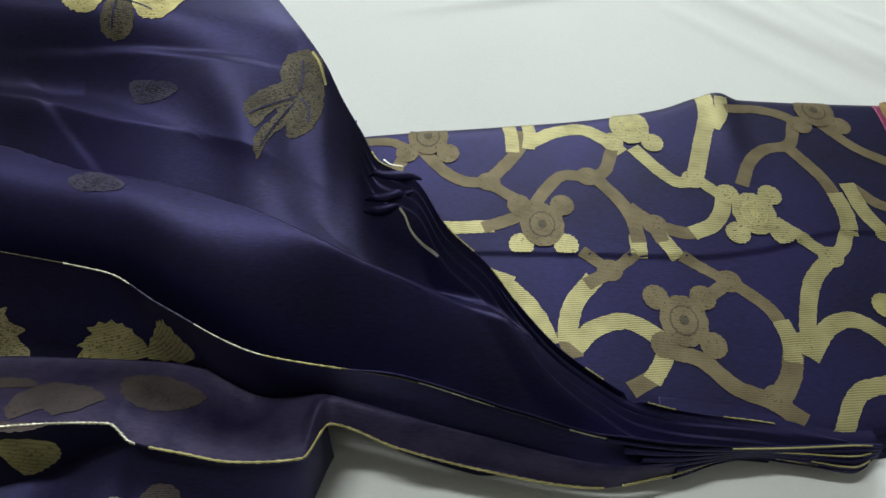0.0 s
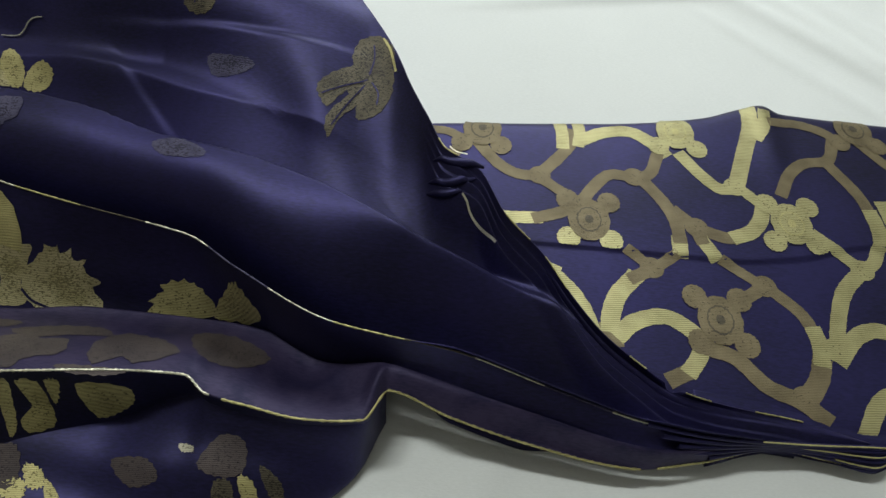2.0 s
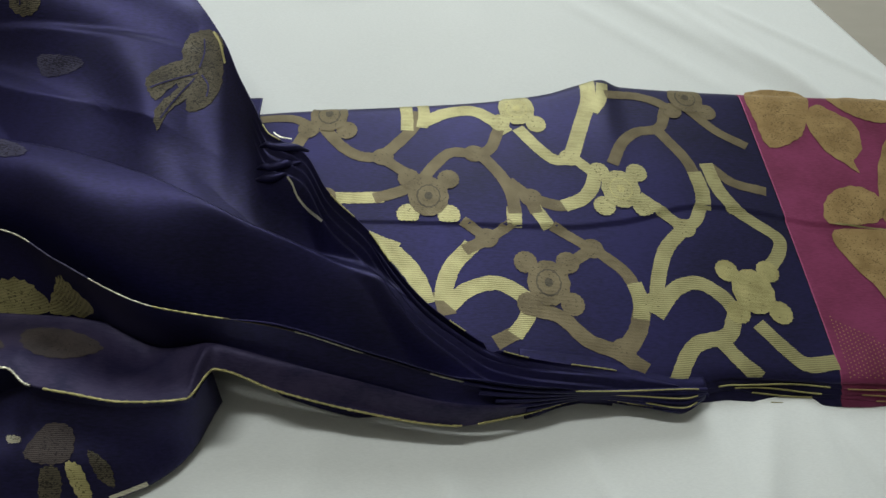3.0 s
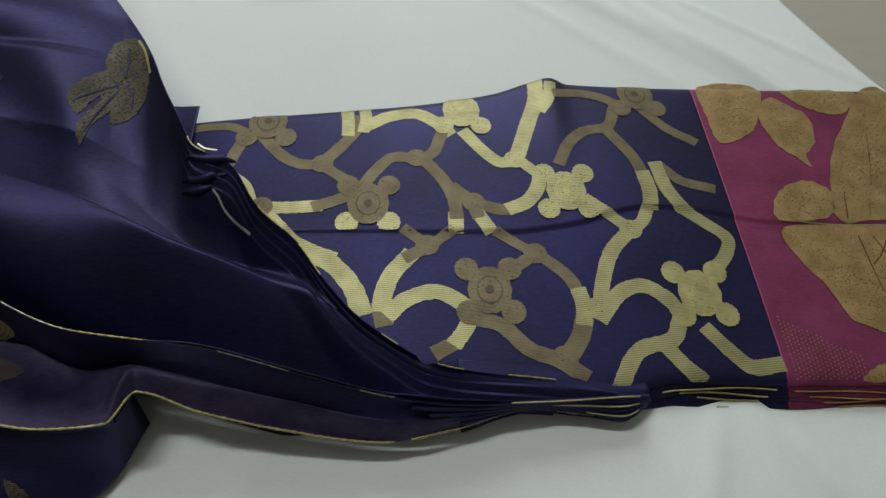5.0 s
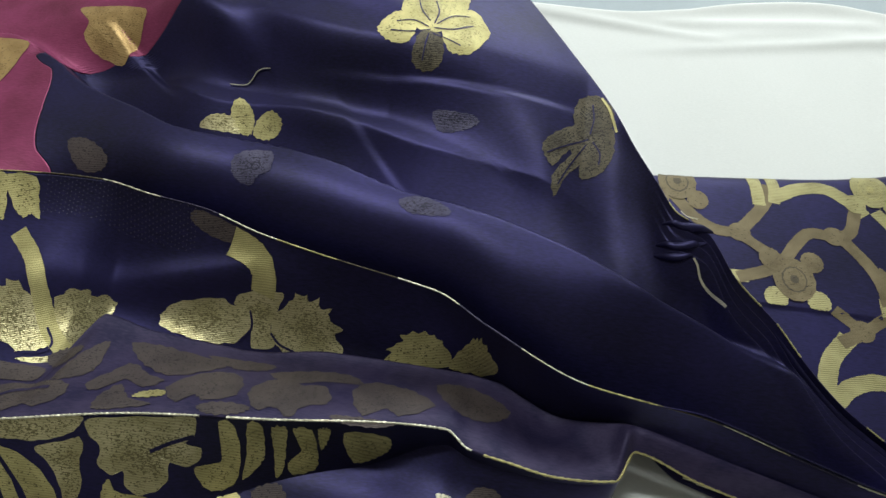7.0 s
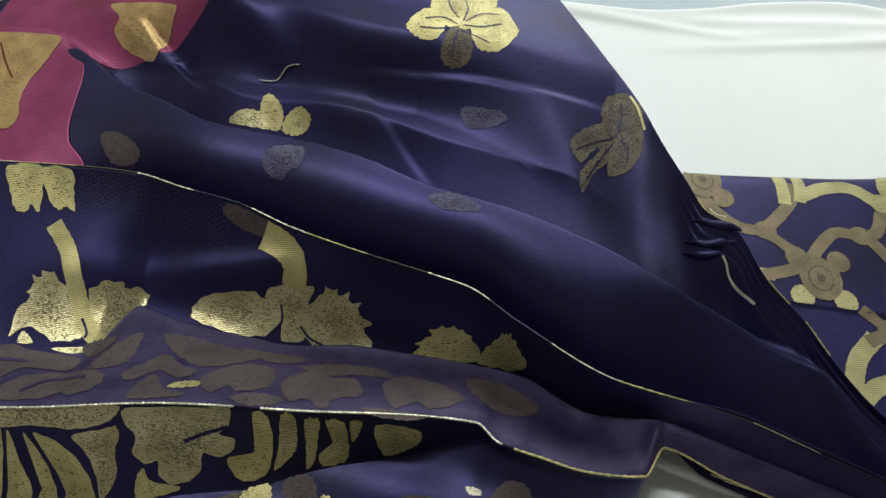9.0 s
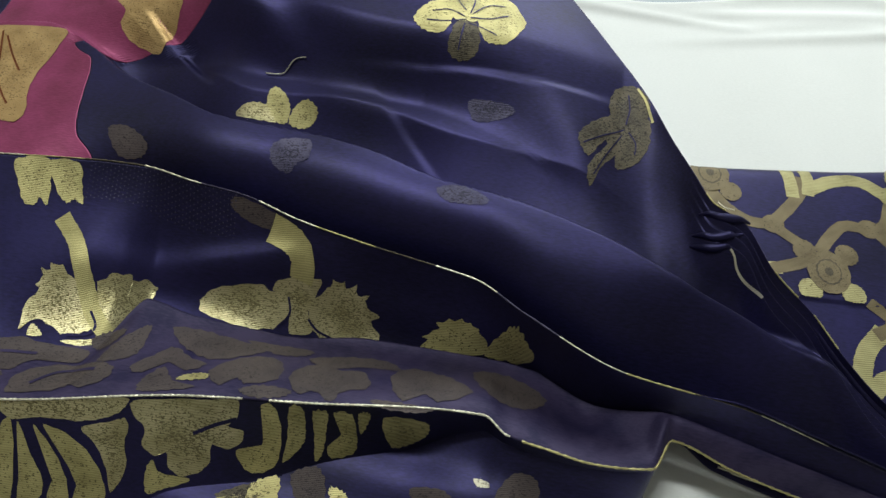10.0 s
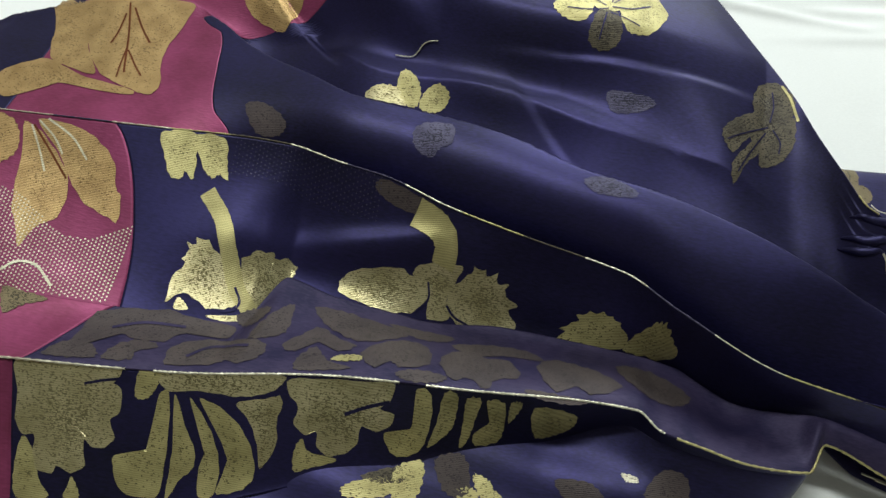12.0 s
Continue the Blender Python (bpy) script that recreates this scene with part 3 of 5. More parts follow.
def bloom(x, y, mat, low):
    """A round flower with four small round petals at its corners."""
    for dx, dy, m in ((-0.0152, 0.0170, mat), (0.0152, 0.0170, mat), (-0.0152, -0.0170, low), (0.0152, -0.0170, low)):
        if y + dy < FOLD_FAR(x + dx) - 0.010:
            ring = oval(x + dx, y + dy, 0.0084, 0.0092)
            if y > FOLD_LINE(x):
                ring = [(a, max(b, float(FOLD_LINE(a)) + 0.0008)) for a, b in ring]
            patch("petal", stack_top, stack_height, m, 0.0003, *ring, lift=0.0007)
    dark = DULL if mat is not DIM_ZARI else BROWN
    for k, (size, m) in enumerate(((1.0, mat), (0.60, dark), (0.53, mat), (0.20, dark))):
        high = min(0.0185 * size, float(FOLD_FAR(x)) - y - 0.001)
        ring = [(a, min(b, y + high)) for a, b in oval(x, y, 0.0152 * size, 0.0185 * size, 14)]
        patch("flower_centre" if k == 0 else "flower_ring", stack_top, stack_height, m, 0.0003, *ring, lift=0.0009 + 0.00012 * k)


def pucker(*pts):
    """A small rolled fold where the pleats are drawn together."""
    q = open_curve(pts, 0.001) - np.array([0.004, 0.0])
    r = 0.0033 * np.sin(np.linspace(0.25, math.pi - 0.25, len(q)))
    return tube("rolled_fold", np.c_[q, top_height(q[:, 0], q[:, 1]) - 0.0005], r, NAVY, saree, sides=12)


# vine lattice on the flat folded end
# Bright and dim bands are one gold thread; its changing shine is painted in.
ribbon("vine", stack_top, stack_height, DIM_ZARI, 0.0095, (-0.1482, 0.0672), (-0.1295, 0.0728), (-0.1098, 0.0736), (-0.0967, 0.0673))
ribbon("vine", stack_top, stack_height, DIM_ZARI, 0.011, (-0.0976, 0.0603), (-0.1035, 0.0443), (-0.1070, 0.0321))
ribbon("vine", stack_top, stack_height, VINE_GOLD, 0.0095, (-0.1070, 0.0279), (-0.0917, 0.0151), (-0.0830, -0.0037), (-0.0695, -0.0142), (-0.0534, -0.0319), (-0.0386, -0.0410), (-0.0242, -0.0471))
ribbon("vine", stack_top, stack_height, VINE_GOLD, 0.012, (-0.0788, -0.0057), (-0.0585, -0.0057), (-0.0364, -0.0042))
ribbon("vine", stack_top, stack_height, DIM_ZARI, 0.011, (-0.0381, -0.0047), (-0.0205, 0.0022), (-0.0095, 0.0094))
ribbon("vine", stack_top, stack_height, DIM_ZARI, 0.011, (-0.0825, 0.0624), (-0.0680, 0.0448), (-0.0528, 0.0355), (-0.0358, 0.0351))
ribbon("vine", stack_top, stack_height, DIM_ZARI, 0.0105, (-0.0357, 0.0339), (-0.0217, 0.0231), (-0.0134, 0.0180))
ribbon("vine", stack_top, stack_height, DIM_ZARI, 0.0115, (-0.0367, 0.0351), (-0.0191, 0.0572), (-0.0106, 0.0720), (-0.0083, 0.0832))
ribbon("vine", stack_top, stack_height, VINE_GOLD, 0.0115, (-0.0199, 0.0984), (-0.0176, 0.0807), (-0.0173, 0.0672))
ribbon("vine", stack_top, stack_height, VINE_GOLD, 0.011, (-0.0054, 0.0986), (-0.0035, 0.0829), (-0.0049, 0.0707))
ribbon("vine", stack_top, stack_height, VINE_GOLD, 0.0135, (-0.0005, 0.0760), (0.0149, 0.0853), (0.0363, 0.0890), (0.0530, 0.0788), (0.0622, 0.0675))
ribbon("vine", stack_top, stack_height, DIM_ZARI, 0.011, (0.0565, 0.0663), (0.0492, 0.0471), (0.0372, 0.0416), (0.0180, 0.0419), (0.0057, 0.0296), (-0.0028, 0.0167))
ribbon("vine", stack_top, stack_height, DIM_ZARI, 0.0115, (0.0418, 0.0404), (0.0564, 0.0197), (0.0636, 0.0023), (0.0649, -0.0135))
ribbon("vine", stack_top, stack_height, VINE_GOLD, 0.013, (0.0644, -0.0134), (0.0641, -0.0254))
ribbon("vine", stack_top, stack_height, VINE_GOLD, 0.012, (0.0750, 0.0686), (0.0883, 0.0497), (0.1006, 0.0378), (0.1128, 0.0394))
ribbon("vine", stack_top, stack_height, DIM_ZARI, 0.0115, (0.0639, 0.0119), (0.0767, -0.0012), (0.0806, -0.0129))
ribbon("vine", stack_top, stack_height, VINE_GOLD, 0.012, (0.0815, -0.0129), (0.0886, -0.0258))
ribbon("vine", stack_top, stack_height, DIM_ZARI, 0.0115, (0.0793, -0.0023), (0.0976, -0.0081), (0.1065, -0.0072))
ribbon("vine", stack_top, stack_height, VINE_GOLD, 0.013, (0.1056, -0.0072), (0.1181, -0.0011), (0.1269, 0.0105), (0.1310, 0.0238))
ribbon("vine", stack_top, stack_height, VINE_GOLD, 0.0145, (0.1389, 0.1316), (0.1362, 0.1058), (0.1266, 0.0770), (0.1162, 0.0464))
ribbon("vine", stack_top, stack_height, VINE_GOLD, 0.0115, (0.1512, 0.1256), (0.1472, 0.1074), (0.1401, 0.0952))
ribbon("vine", stack_top, stack_height, VINE_GOLD, 0.011, (0.1170, 0.0393), (0.1286, 0.0273), (0.1365, 0.0225))
ribbon("vine", stack_top, stack_height, DIM_ZARI, 0.011, (0.1550, 0.1144), (0.1764, 0.1161), (0.1954, 0.1105), (0.2060, 0.1023))
ribbon("vine", stack_top, stack_height, DIM_ZARI, 0.011, (0.2024, 0.0987), (0.1933, 0.0780), (0.1728, 0.0718), (0.1582, 0.0580), (0.1483, 0.0380))
ribbon("vine", stack_top, stack_height, DIM_ZARI, 0.0115, (0.1933, 0.0717), (0.2078, 0.0453), (0.2127, 0.0262))
ribbon("vine", stack_top, stack_height, VINE_GOLD, 0.0135, (0.2129, 0.0273), (0.2145, 0.0117), (0.2126, -0.0040))
ribbon("vine", stack_top, stack_height, VINE_GOLD, 0.013, (0.2249, 0.0368), (0.2281, 0.0133), (0.2364, -0.0056))
ribbon("vine", stack_top, stack_height, DIM_ZARI, 0.0105, (0.2291, 0.0343), (0.2419, 0.0201), (0.2642, 0.0129))
ribbon("vine", stack_top, stack_height, DIM_ZARI, 0.0105, (0.2256, 0.0989), (0.2426, 0.0770), (0.2622, 0.0626))
ribbon("vine", stack_top, stack_height, VINE_GOLD, 0.011, (0.2100, -0.0053), (0.2033, -0.0181), (0.1933, -0.0252))
ribbon("vine", stack_top, stack_height, VINE_GOLD, 0.011, (0.1647, 0.0012), (0.1792, -0.0117), (0.1933, -0.0252))
ribbon("vine", stack_top, stack_height, VINE_GOLD, 0.0115, (0.2365, -0.0061), (0.2507, -0.0190), (0.2641, -0.0329), (0.2597, -0.0471), (0.2479, -0.0606))
ribbon("vine", stack_top, stack_height, VINE_GOLD, 0.0125, (0.1933, -0.0252), (0.1757, -0.0444), (0.1656, -0.0679), (0.1601, -0.0890))
ribbon("vine", stack_top, stack_height, VINE_GOLD, 0.013, (0.1597, -0.0977), (0.1754, -0.0790), (0.1926, -0.0733), (0.2073, -0.0829), (0.2152, -0.0958))
ribbon("vine", stack_top, stack_height, DIM_ZARI, 0.0095, (0.0276, -0.0256), (0.0429, -0.0378))
ribbon("vine", stack_top, stack_height, DIM_ZARI, 0.0095, (0.0602, -0.0265), (0.0446, -0.0388))
ribbon("vine", stack_top, stack_height, DIM_ZARI, 0.011, (0.0429, -0.0397), (0.0286, -0.0480))
ribbon("vine", stack_top, stack_height, VINE_GOLD, 0.0145, (0.0299, -0.0471), (0.0177, -0.0622), (0.0120, -0.0779), (0.0107, -0.0887))
ribbon("vine", stack_top, stack_height, DIM_ZARI, 0.0145, (0.0098, -0.0865), (0.0126, -0.0995))
ribbon("vine", stack_top, stack_height, VINE_GOLD, 0.0135, (0.0163, -0.0928), (0.0281, -0.0819), (0.0483, -0.0763), (0.0662, -0.0866), (0.0726, -0.0971))
ribbon("vine", stack_top, stack_height, DIM_ZARI, 0.0095, (0.0946, -0.0283), (0.1191, -0.0458))
ribbon("vine", stack_top, stack_height, DIM_ZARI, 0.0105, (0.1190, -0.0468), (0.1027, -0.0586))
ribbon("vine", stack_top, stack_height, DIM_ZARI, 0.0105, (0.1224, -0.0469), (0.1402, -0.0641), (0.1469, -0.0783))
ribbon("vine", stack_top, stack_height, VINE_GOLD, 0.013, (0.1470, -0.0774), (0.1489, -0.0882), (0.1473, -0.1004))
ribbon("vine", stack_top, stack_height, DIM_ZARI, 0.0145, (0.1474, -0.0996), (0.1425, -0.1129), (0.1306, -0.1293))
ribbon("vine", stack_top, stack_height, DIM_ZARI, 0.0125, (0.0750, -0.0973), (0.0914, -0.1030), (0.1079, -0.1201), (0.1268, -0.1283), (0.1416, -0.1393))
ribbon("vine", stack_top, stack_height, VINE_GOLD, 0.0125, (0.0702, -0.0979), (0.0659, -0.1063), (0.0601, -0.1144))
ribbon("vine", stack_top, stack_height, DIM_ZARI, 0.012, (0.0601, -0.1144), (0.0476, -0.1213))
ribbon("vine", stack_top, stack_height, VINE_GOLD, 0.0155, (-0.0418, -0.0441), (-0.0235, -0.0541), (-0.0091, -0.0727), (-0.0026, -0.0914))
ribbon("vine", stack_top, stack_height, VINE_GOLD, 0.0125, (0.2125, -0.1014), (0.2051, -0.1145), (0.1844, -0.1205), (0.1744, -0.1294), (0.1645, -0.1466))
ribbon("vine", stack_top, stack_height, VINE_GOLD, 0.012, (0.1994, -0.1194), (0.2085, -0.1327), (0.2185, -0.1427))
ribbon("vine", stack_top, stack_height, VINE_GOLD, 0.012, (0.2303, -0.1077), (0.2439, -0.1260), (0.2545, -0.1353), (0.2730, -0.1336))
patch("vine_joint", stack_top, stack_height, DIM_ZARI, 0.0, *oval(-0.0358, 0.0356, 0.0085, 0.0085))
patch("vine_joint", stack_top, stack_height, VINE_GOLD, 0.0, *oval(0.1129, 0.0405, 0.0085, 0.0085))
patch("vine_joint", stack_top, stack_height, DIM_ZARI, 0.0, *oval(0.0363, 0.0416, 0.0085, 0.0085))
patch("vine_joint", stack_top, stack_height, VINE_GOLD, 0.0, *oval(0.1933, -0.0252, 0.0085, 0.0085))
patch("vine_joint", stack_top, stack_height, DIM_ZARI, 0.0, *oval(0.0429, -0.0383, 0.0085, 0.0085))
patch("vine_joint", stack_top, stack_height, DIM_ZARI, 0.0, *oval(0.1199, -0.0458, 0.0085, 0.0085))
patch("vine_joint", stack_top, stack_height, VINE_GOLD, 0.0, *oval(0.1583, -0.0907, 0.0085, 0.0085))
patch("vine_joint", stack_top, stack_height, DIM_ZARI, 0.0, *oval(0.1309, -0.1266, 0.0085, 0.0085))
patch("vine_joint", stack_top, stack_height, DIM_ZARI, 0.0, *oval(0.0781, -0.0012, 0.0085, 0.0085))
patch("vine_joint", stack_top, stack_height, DIM_ZARI, 0.0, *oval(-0.0776, -0.0048, 0.0085, 0.0085))
bloom(-0.0808, 0.0793, DIM_ZARI, DIM_ZARI)
bloom(0.0001, -0.0025, DIM_ZARI, VINE_GOLD)
bloom(0.0736, 0.0933, VINE_GOLD, VINE_GOLD)
bloom(0.1496, 0.0096, VINE_GOLD, VINE_GOLD)
bloom(0.2239, 0.1164, DIM_ZARI, DIM_ZARI)
bloom(0.0850, -0.0756, DIM_ZARI, DIM_ZARI)
bloom(0.2318, -0.0796, DULL, DULL)
# gold leaves on the maroon end
patch("leaf", stack_border, stack_height, OLD_GOLD, 0.0006, (0.2843, 0.1309), (0.3366, 0.1308), (0.3229, 0.0856), (0.3079, 0.0692), (0.2847, 0.0614), (0.2807, 0.0890))
patch("leaf", stack_border, stack_height, OLD_GOLD, 0.0006, (0.3269, 0.0925), (0.3412, 0.1154), (0.3564, 0.1060), (0.3700, 0.0923), (0.3659, 0.0640), (0.3538, 0.0500), (0.3532, 0.0363), (0.3440, 0.0468), (0.3317, 0.0613))
patch("leaf", stack_border, stack_height, OLD_GOLD, 0.0006, (0.3589, 0.1274), (0.4216, 0.1261), (0.4072, 0.1003), (0.3893, 0.0962), (0.3671, 0.1074))
patch("leaf", stack_border, stack_height, OLD_GOLD, 0.0006, (0.4315, 0.1287), (0.4542, 0.1270), (0.4424, 0.0607), (0.4317, -0.0091), (0.3874, -0.0164), (0.3559, -0.0161), (0.3628, 0.0193), (0.3786, 0.0562), (0.4011, 0.0887))
patch("leaf", stack_border, stack_height, OLD_GOLD, 0.0006, (0.3108, 0.0011), (0.3236, 0.0154), (0.3445, 0.0217), (0.3588, 0.0134), (0.3603, -0.0011), (0.3494, -0.0138), (0.3270, -0.0183), (0.3075, -0.0161))
patch("leaf", stack_border, stack_height, OLD_GOLD, 0.0006, (0.3115, -0.0231), (0.3723, -0.0216), (0.4325, -0.0225), (0.4272, -0.0822), (0.4025, -0.1356), (0.3774, -0.1390), (0.3622, -0.1259), (0.3518, -0.1104), (0.3345, -0.1009), (0.3264, -0.0752), (0.3133, -0.0514))
patch("leaf", stack_border, stack_height, OLD_GOLD, 0.0006, (0.3269, -0.1454), (0.3428, -0.1345), (0.3496, -0.1400), (0.3644, -0.1465))
ribbon("leaf_vein", stack_border, stack_height, MAROON_LINE, 0.0011, (0.4225, 0.1023), (0.4032, 0.0371), (0.3824, -0.0125))
ribbon("leaf_vein", stack_border, stack_height, MAROON_LINE, 0.0011, (0.3900, 0.0689), (0.3732, 0.0192), (0.3638, -0.0150))
ribbon("leaf_vein", stack_border, stack_height, MAROON_LINE, 0.0011, (0.3939, -0.0253), (0.3788, -0.0463), (0.3681, -0.0564))
ribbon("leaf_vein", stack_border, stack_height, MAROON_LINE, 0.0011, (0.3668, -0.0303), (0.3674, -0.0809), (0.3779, -0.1178), (0.3963, -0.1434))
ribbon("leaf_vein", stack_border, stack_height, MAROON_LINE, 0.0011, (0.3781, -0.0305), (0.3881, -0.0618), (0.4019, -0.0817))
ribbon("leaf_vein", stack_border, stack_height, MAROON_LINE, 0.0011, (0.4328, 0.1020), (0.4380, 0.0751), (0.4453, 0.0556))
ribbon("leaf_vein", stack_border, stack_height, DULL, 0.0011, (0.3135, -0.0173), (0.3543, -0.0204), (0.4008, -0.0199), (0.4382, -0.0189))
# scattered flowers on the upper throw
patch("petal", top_panel, top_height, GOLD, 0.0005, (-0.4552, 0.0448), (-0.4514, 0.0518), (-0.4427, 0.0544), (-0.4325, 0.0531), (-0.4259, 0.0470), (-0.4231, 0.0418), (-0.4359, 0.0424))
patch("petal", top_panel, top_height, DULL, 0.0005, (-0.4243, 0.0432), (-0.4325, 0.0559), (-0.4285, 0.0677), (-0.4173, 0.0596), (-0.4129, 0.0504), (-0.4149, 0.0416))
patch("petal", top_panel, top_height, DULL, 0.0005, (-0.4123, 0.0418), (-0.4096, 0.0523), (-0.3999, 0.0572), (-0.3910, 0.0502), (-0.3929, 0.0422), (-0.4013, 0.0384))
patch("petal", top_panel, top_height, SILVER, 0.0005, (-0.4030, -0.0191), (-0.4037, -0.0093), (-0.3944, -0.0026), (-0.3784, -0.0029), (-0.3770, -0.0163), (-0.3840, -0.0207), (-0.3880, -0.0270), (-0.3971, -0.0248))
patch("petal", top_panel, top_height, SILVER, 0.0005, (-0.2875, -0.0286), (-0.2739, -0.0245), (-0.2552, -0.0313), (-0.2552, -0.0372), (-0.2719, -0.0382), (-0.2827, -0.0356))
patch("petal", top_panel, top_height, SILVER, 0.0005, (-0.2778, 0.0581), (-0.2648, 0.0583), (-0.2481, 0.0555), (-0.2441, 0.0505), (-0.2547, 0.0459), (-0.2709, 0.0448))
patch("petal", top_panel, top_height, DULL, 0.0005, (-0.3266, 0.1095), (-0.3210, 0.1213), (-0.3110, 0.1260), (-0.2983, 0.1126), (-0.3021, 0.0990), (-0.3137, 0.0980), (-0.3229, 0.1028))
patch("petal", top_panel, top_height, BROWN, 0.0005, (-0.2975, 0.0963), (-0.2934, 0.1075), (-0.2807, 0.1069), (-0.2755, 0.0938), (-0.2781, 0.0846), (-0.2885, 0.0822), (-0.2977, 0.0875))
patch("petal", top_panel, top_height, DULL, 0.0005, (-0.2724, 0.0950), (-0.2788, 0.1083), (-0.2749, 0.1281), (-0.2588, 0.1396), (-0.2465, 0.1229), (-0.2443, 0.1134), (-0.2542, 0.0957), (-0.2654, 0.0928))
patch("petal", top_panel, top_height, DULL, 0.0005, (-0.3114, 0.1283), (-0.3064, 0.1528), (-0.2834, 0.1631), (-0.2652, 0.1594), (-0.2633, 0.1410), (-0.2725, 0.1144), (-0.2935, 0.1086))
ribbon("petal_vein", top_panel, top_height, NAVY, 0.001, (-0.2874, 0.1098), (-0.3016, 0.1067), (-0.3165, 0.1072), lift=0.0009)
ribbon("petal_vein", top_panel, top_height, NAVY, 0.001, (-0.2848, 0.1119), (-0.2710, 0.1129), (-0.2570, 0.1205), lift=0.0009)
ribbon("petal_vein", top_panel, top_height, NAVY, 0.001, (-0.2881, 0.1058), (-0.2895, 0.0954), (-0.2902, 0.0874), lift=0.0009)
ribbon("petal_vein", top_panel, top_height, NAVY, 0.001, (-0.2853, 0.1160), (-0.2836, 0.1290), (-0.2876, 0.1434), lift=0.0009)
ribbon("petal_vein", top_panel, top_height, NAVY, 0.0009, (-0.2890, 0.1124), (-0.3012, 0.1180), (-0.3137, 0.1161), lift=0.0009)
ribbon("petal_vein", top_panel, top_height, NAVY, 0.0009, (-0.2836, 0.1157), (-0.2727, 0.1273), (-0.2601, 0.1304), lift=0.0009)
ribbon("petal_vein", top_panel, top_height, NAVY, 0.0009, (-0.2886, 0.1183), (-0.2965, 0.1293), (-0.3005, 0.1424), lift=0.0009)
ribbon("petal_vein", top_panel, top_height, NAVY, 0.0009, (-0.2857, 0.1062), (-0.2739, 0.1026), (-0.2638, 0.0987), lift=0.0009)
patch("petal", top_panel, top_height, FAINT, 0.0005, (-0.5292, -0.0022), (-0.5154, 0.0002), (-0.4966, -0.0115), (-0.4994, -0.0202), (-0.5166, -0.0200))
patch("petal", top_panel, top_height, BROWN, 0.0005, (-0.1774, 0.0626), (-0.1745, 0.0767), (-0.1645, 0.0835), (-0.1544, 0.0791), (-0.1489, 0.0682), (-0.1504, 0.0570), (-0.1607, 0.0558), (-0.1724, 0.0536))
patch("petal", top_panel, top_height, BROWN, 0.0005, (-0.1972, 0.0372), (-0.1891, 0.0476), (-0.1752, 0.0562), (-0.1679, 0.0496), (-0.1809, 0.0340), (-0.1890, 0.0227), (-0.1952, 0.0288))
patch("petal", top_panel, top_height, BROWN, 0.0005, (-0.1863, 0.0024), (-0.1887, 0.0153), (-0.1775, 0.0328), (-0.1660, 0.0455), (-0.1671, 0.0329), (-0.1794, 0.0167), (-0.1831, 0.0073))
patch("petal", top_panel, top_height, BROWN, 0.0005, (-0.1697, 0.0201), (-0.1688, 0.0348), (-0.1638, 0.0479), (-0.1515, 0.0510), (-0.1472, 0.0405), (-0.1529, 0.0268), (-0.1632, 0.0199))
patch("petal", top_panel, top_height, BROWN, 0.0005, (-0.1786, 0.0468), (-0.1735, 0.0617), (-0.1593, 0.0643), (-0.1481, 0.0554), (-0.1493, 0.0398), (-0.1610, 0.0309), (-0.1740, 0.0310))
# The highlight down the petal's right edge, painted as a gold strip.
ribbon("edge_highlight", top_panel, top_height, DULL, 0.0016, (-0.1580, 0.0811), (-0.1520, 0.0709), (-0.1465, 0.0539), lift=0.0009)
ribbon("petal_vein", top_panel, top_height, NAVY, 0.001, (-0.1654, 0.0481), (-0.1801, 0.0398), (-0.1938, 0.0307), lift=0.0009)
ribbon("petal_vein", top_panel, top_height, NAVY, 0.001, (-0.1667, 0.0437), (-0.1769, 0.0259), (-0.1845, 0.0097), lift=0.0009)
ribbon("petal_vein", top_panel, top_height, NAVY, 0.001, (-0.1645, 0.0519), (-0.1625, 0.0642), (-0.1640, 0.0755), lift=0.0009)
ribbon("petal_vein", top_panel, top_height, NAVY, 0.001, (-0.1621, 0.0464), (-0.1568, 0.0384), (-0.1570, 0.0302), lift=0.0009)
ribbon("edge_thread", top_panel, top_height, PALE, 0.0012, (-0.0945, -0.0360), (-0.0912, -0.0395), (-0.0882, -0.0449), (-0.0815, -0.0514), (-0.0710, -0.0607))
ribbon("edge_thread", top_panel, top_height, PALE, 0.0011, (-0.1050, -0.0086), (-0.1006, -0.0118), (-0.0933, -0.0114))
# large leaves on the maroon part of the upper throw
patch("leaf", top_border, top_height, OLD_GOLD, 0.0004, (-0.5788, 0.1242), (-0.5766, 0.1336), (-0.5893, 0.1508), (-0.5299, 0.1429), (-0.5266, 0.1276), (-0.5302, 0.1168), (-0.5387, 0.1021), (-0.5526, 0.1050), (-0.5692, 0.1121))
patch("leaf", top_border, top_height, OLD_GOLD, 0.0004, (-0.7042, 0.0910), (-0.6173, 0.1013), (-0.6086, 0.0772), (-0.6119, 0.0510), (-0.6084, 0.0282), (-0.6003, 0.0092), (-0.6039, -0.0023), (-0.6209, 0.0006), (-0.6503, 0.0123), (-0.6755, 0.0413))
patch("leaf", top_border, top_height, OLD_GOLD, 0.0004, (-0.6999, 0.0255), (-0.7174, 0.0650), (-0.7454, 0.1100), (-0.7062, 0.0908), (-0.6760, 0.0412), (-0.6547, 0.0117), (-0.6805, 0.0166))
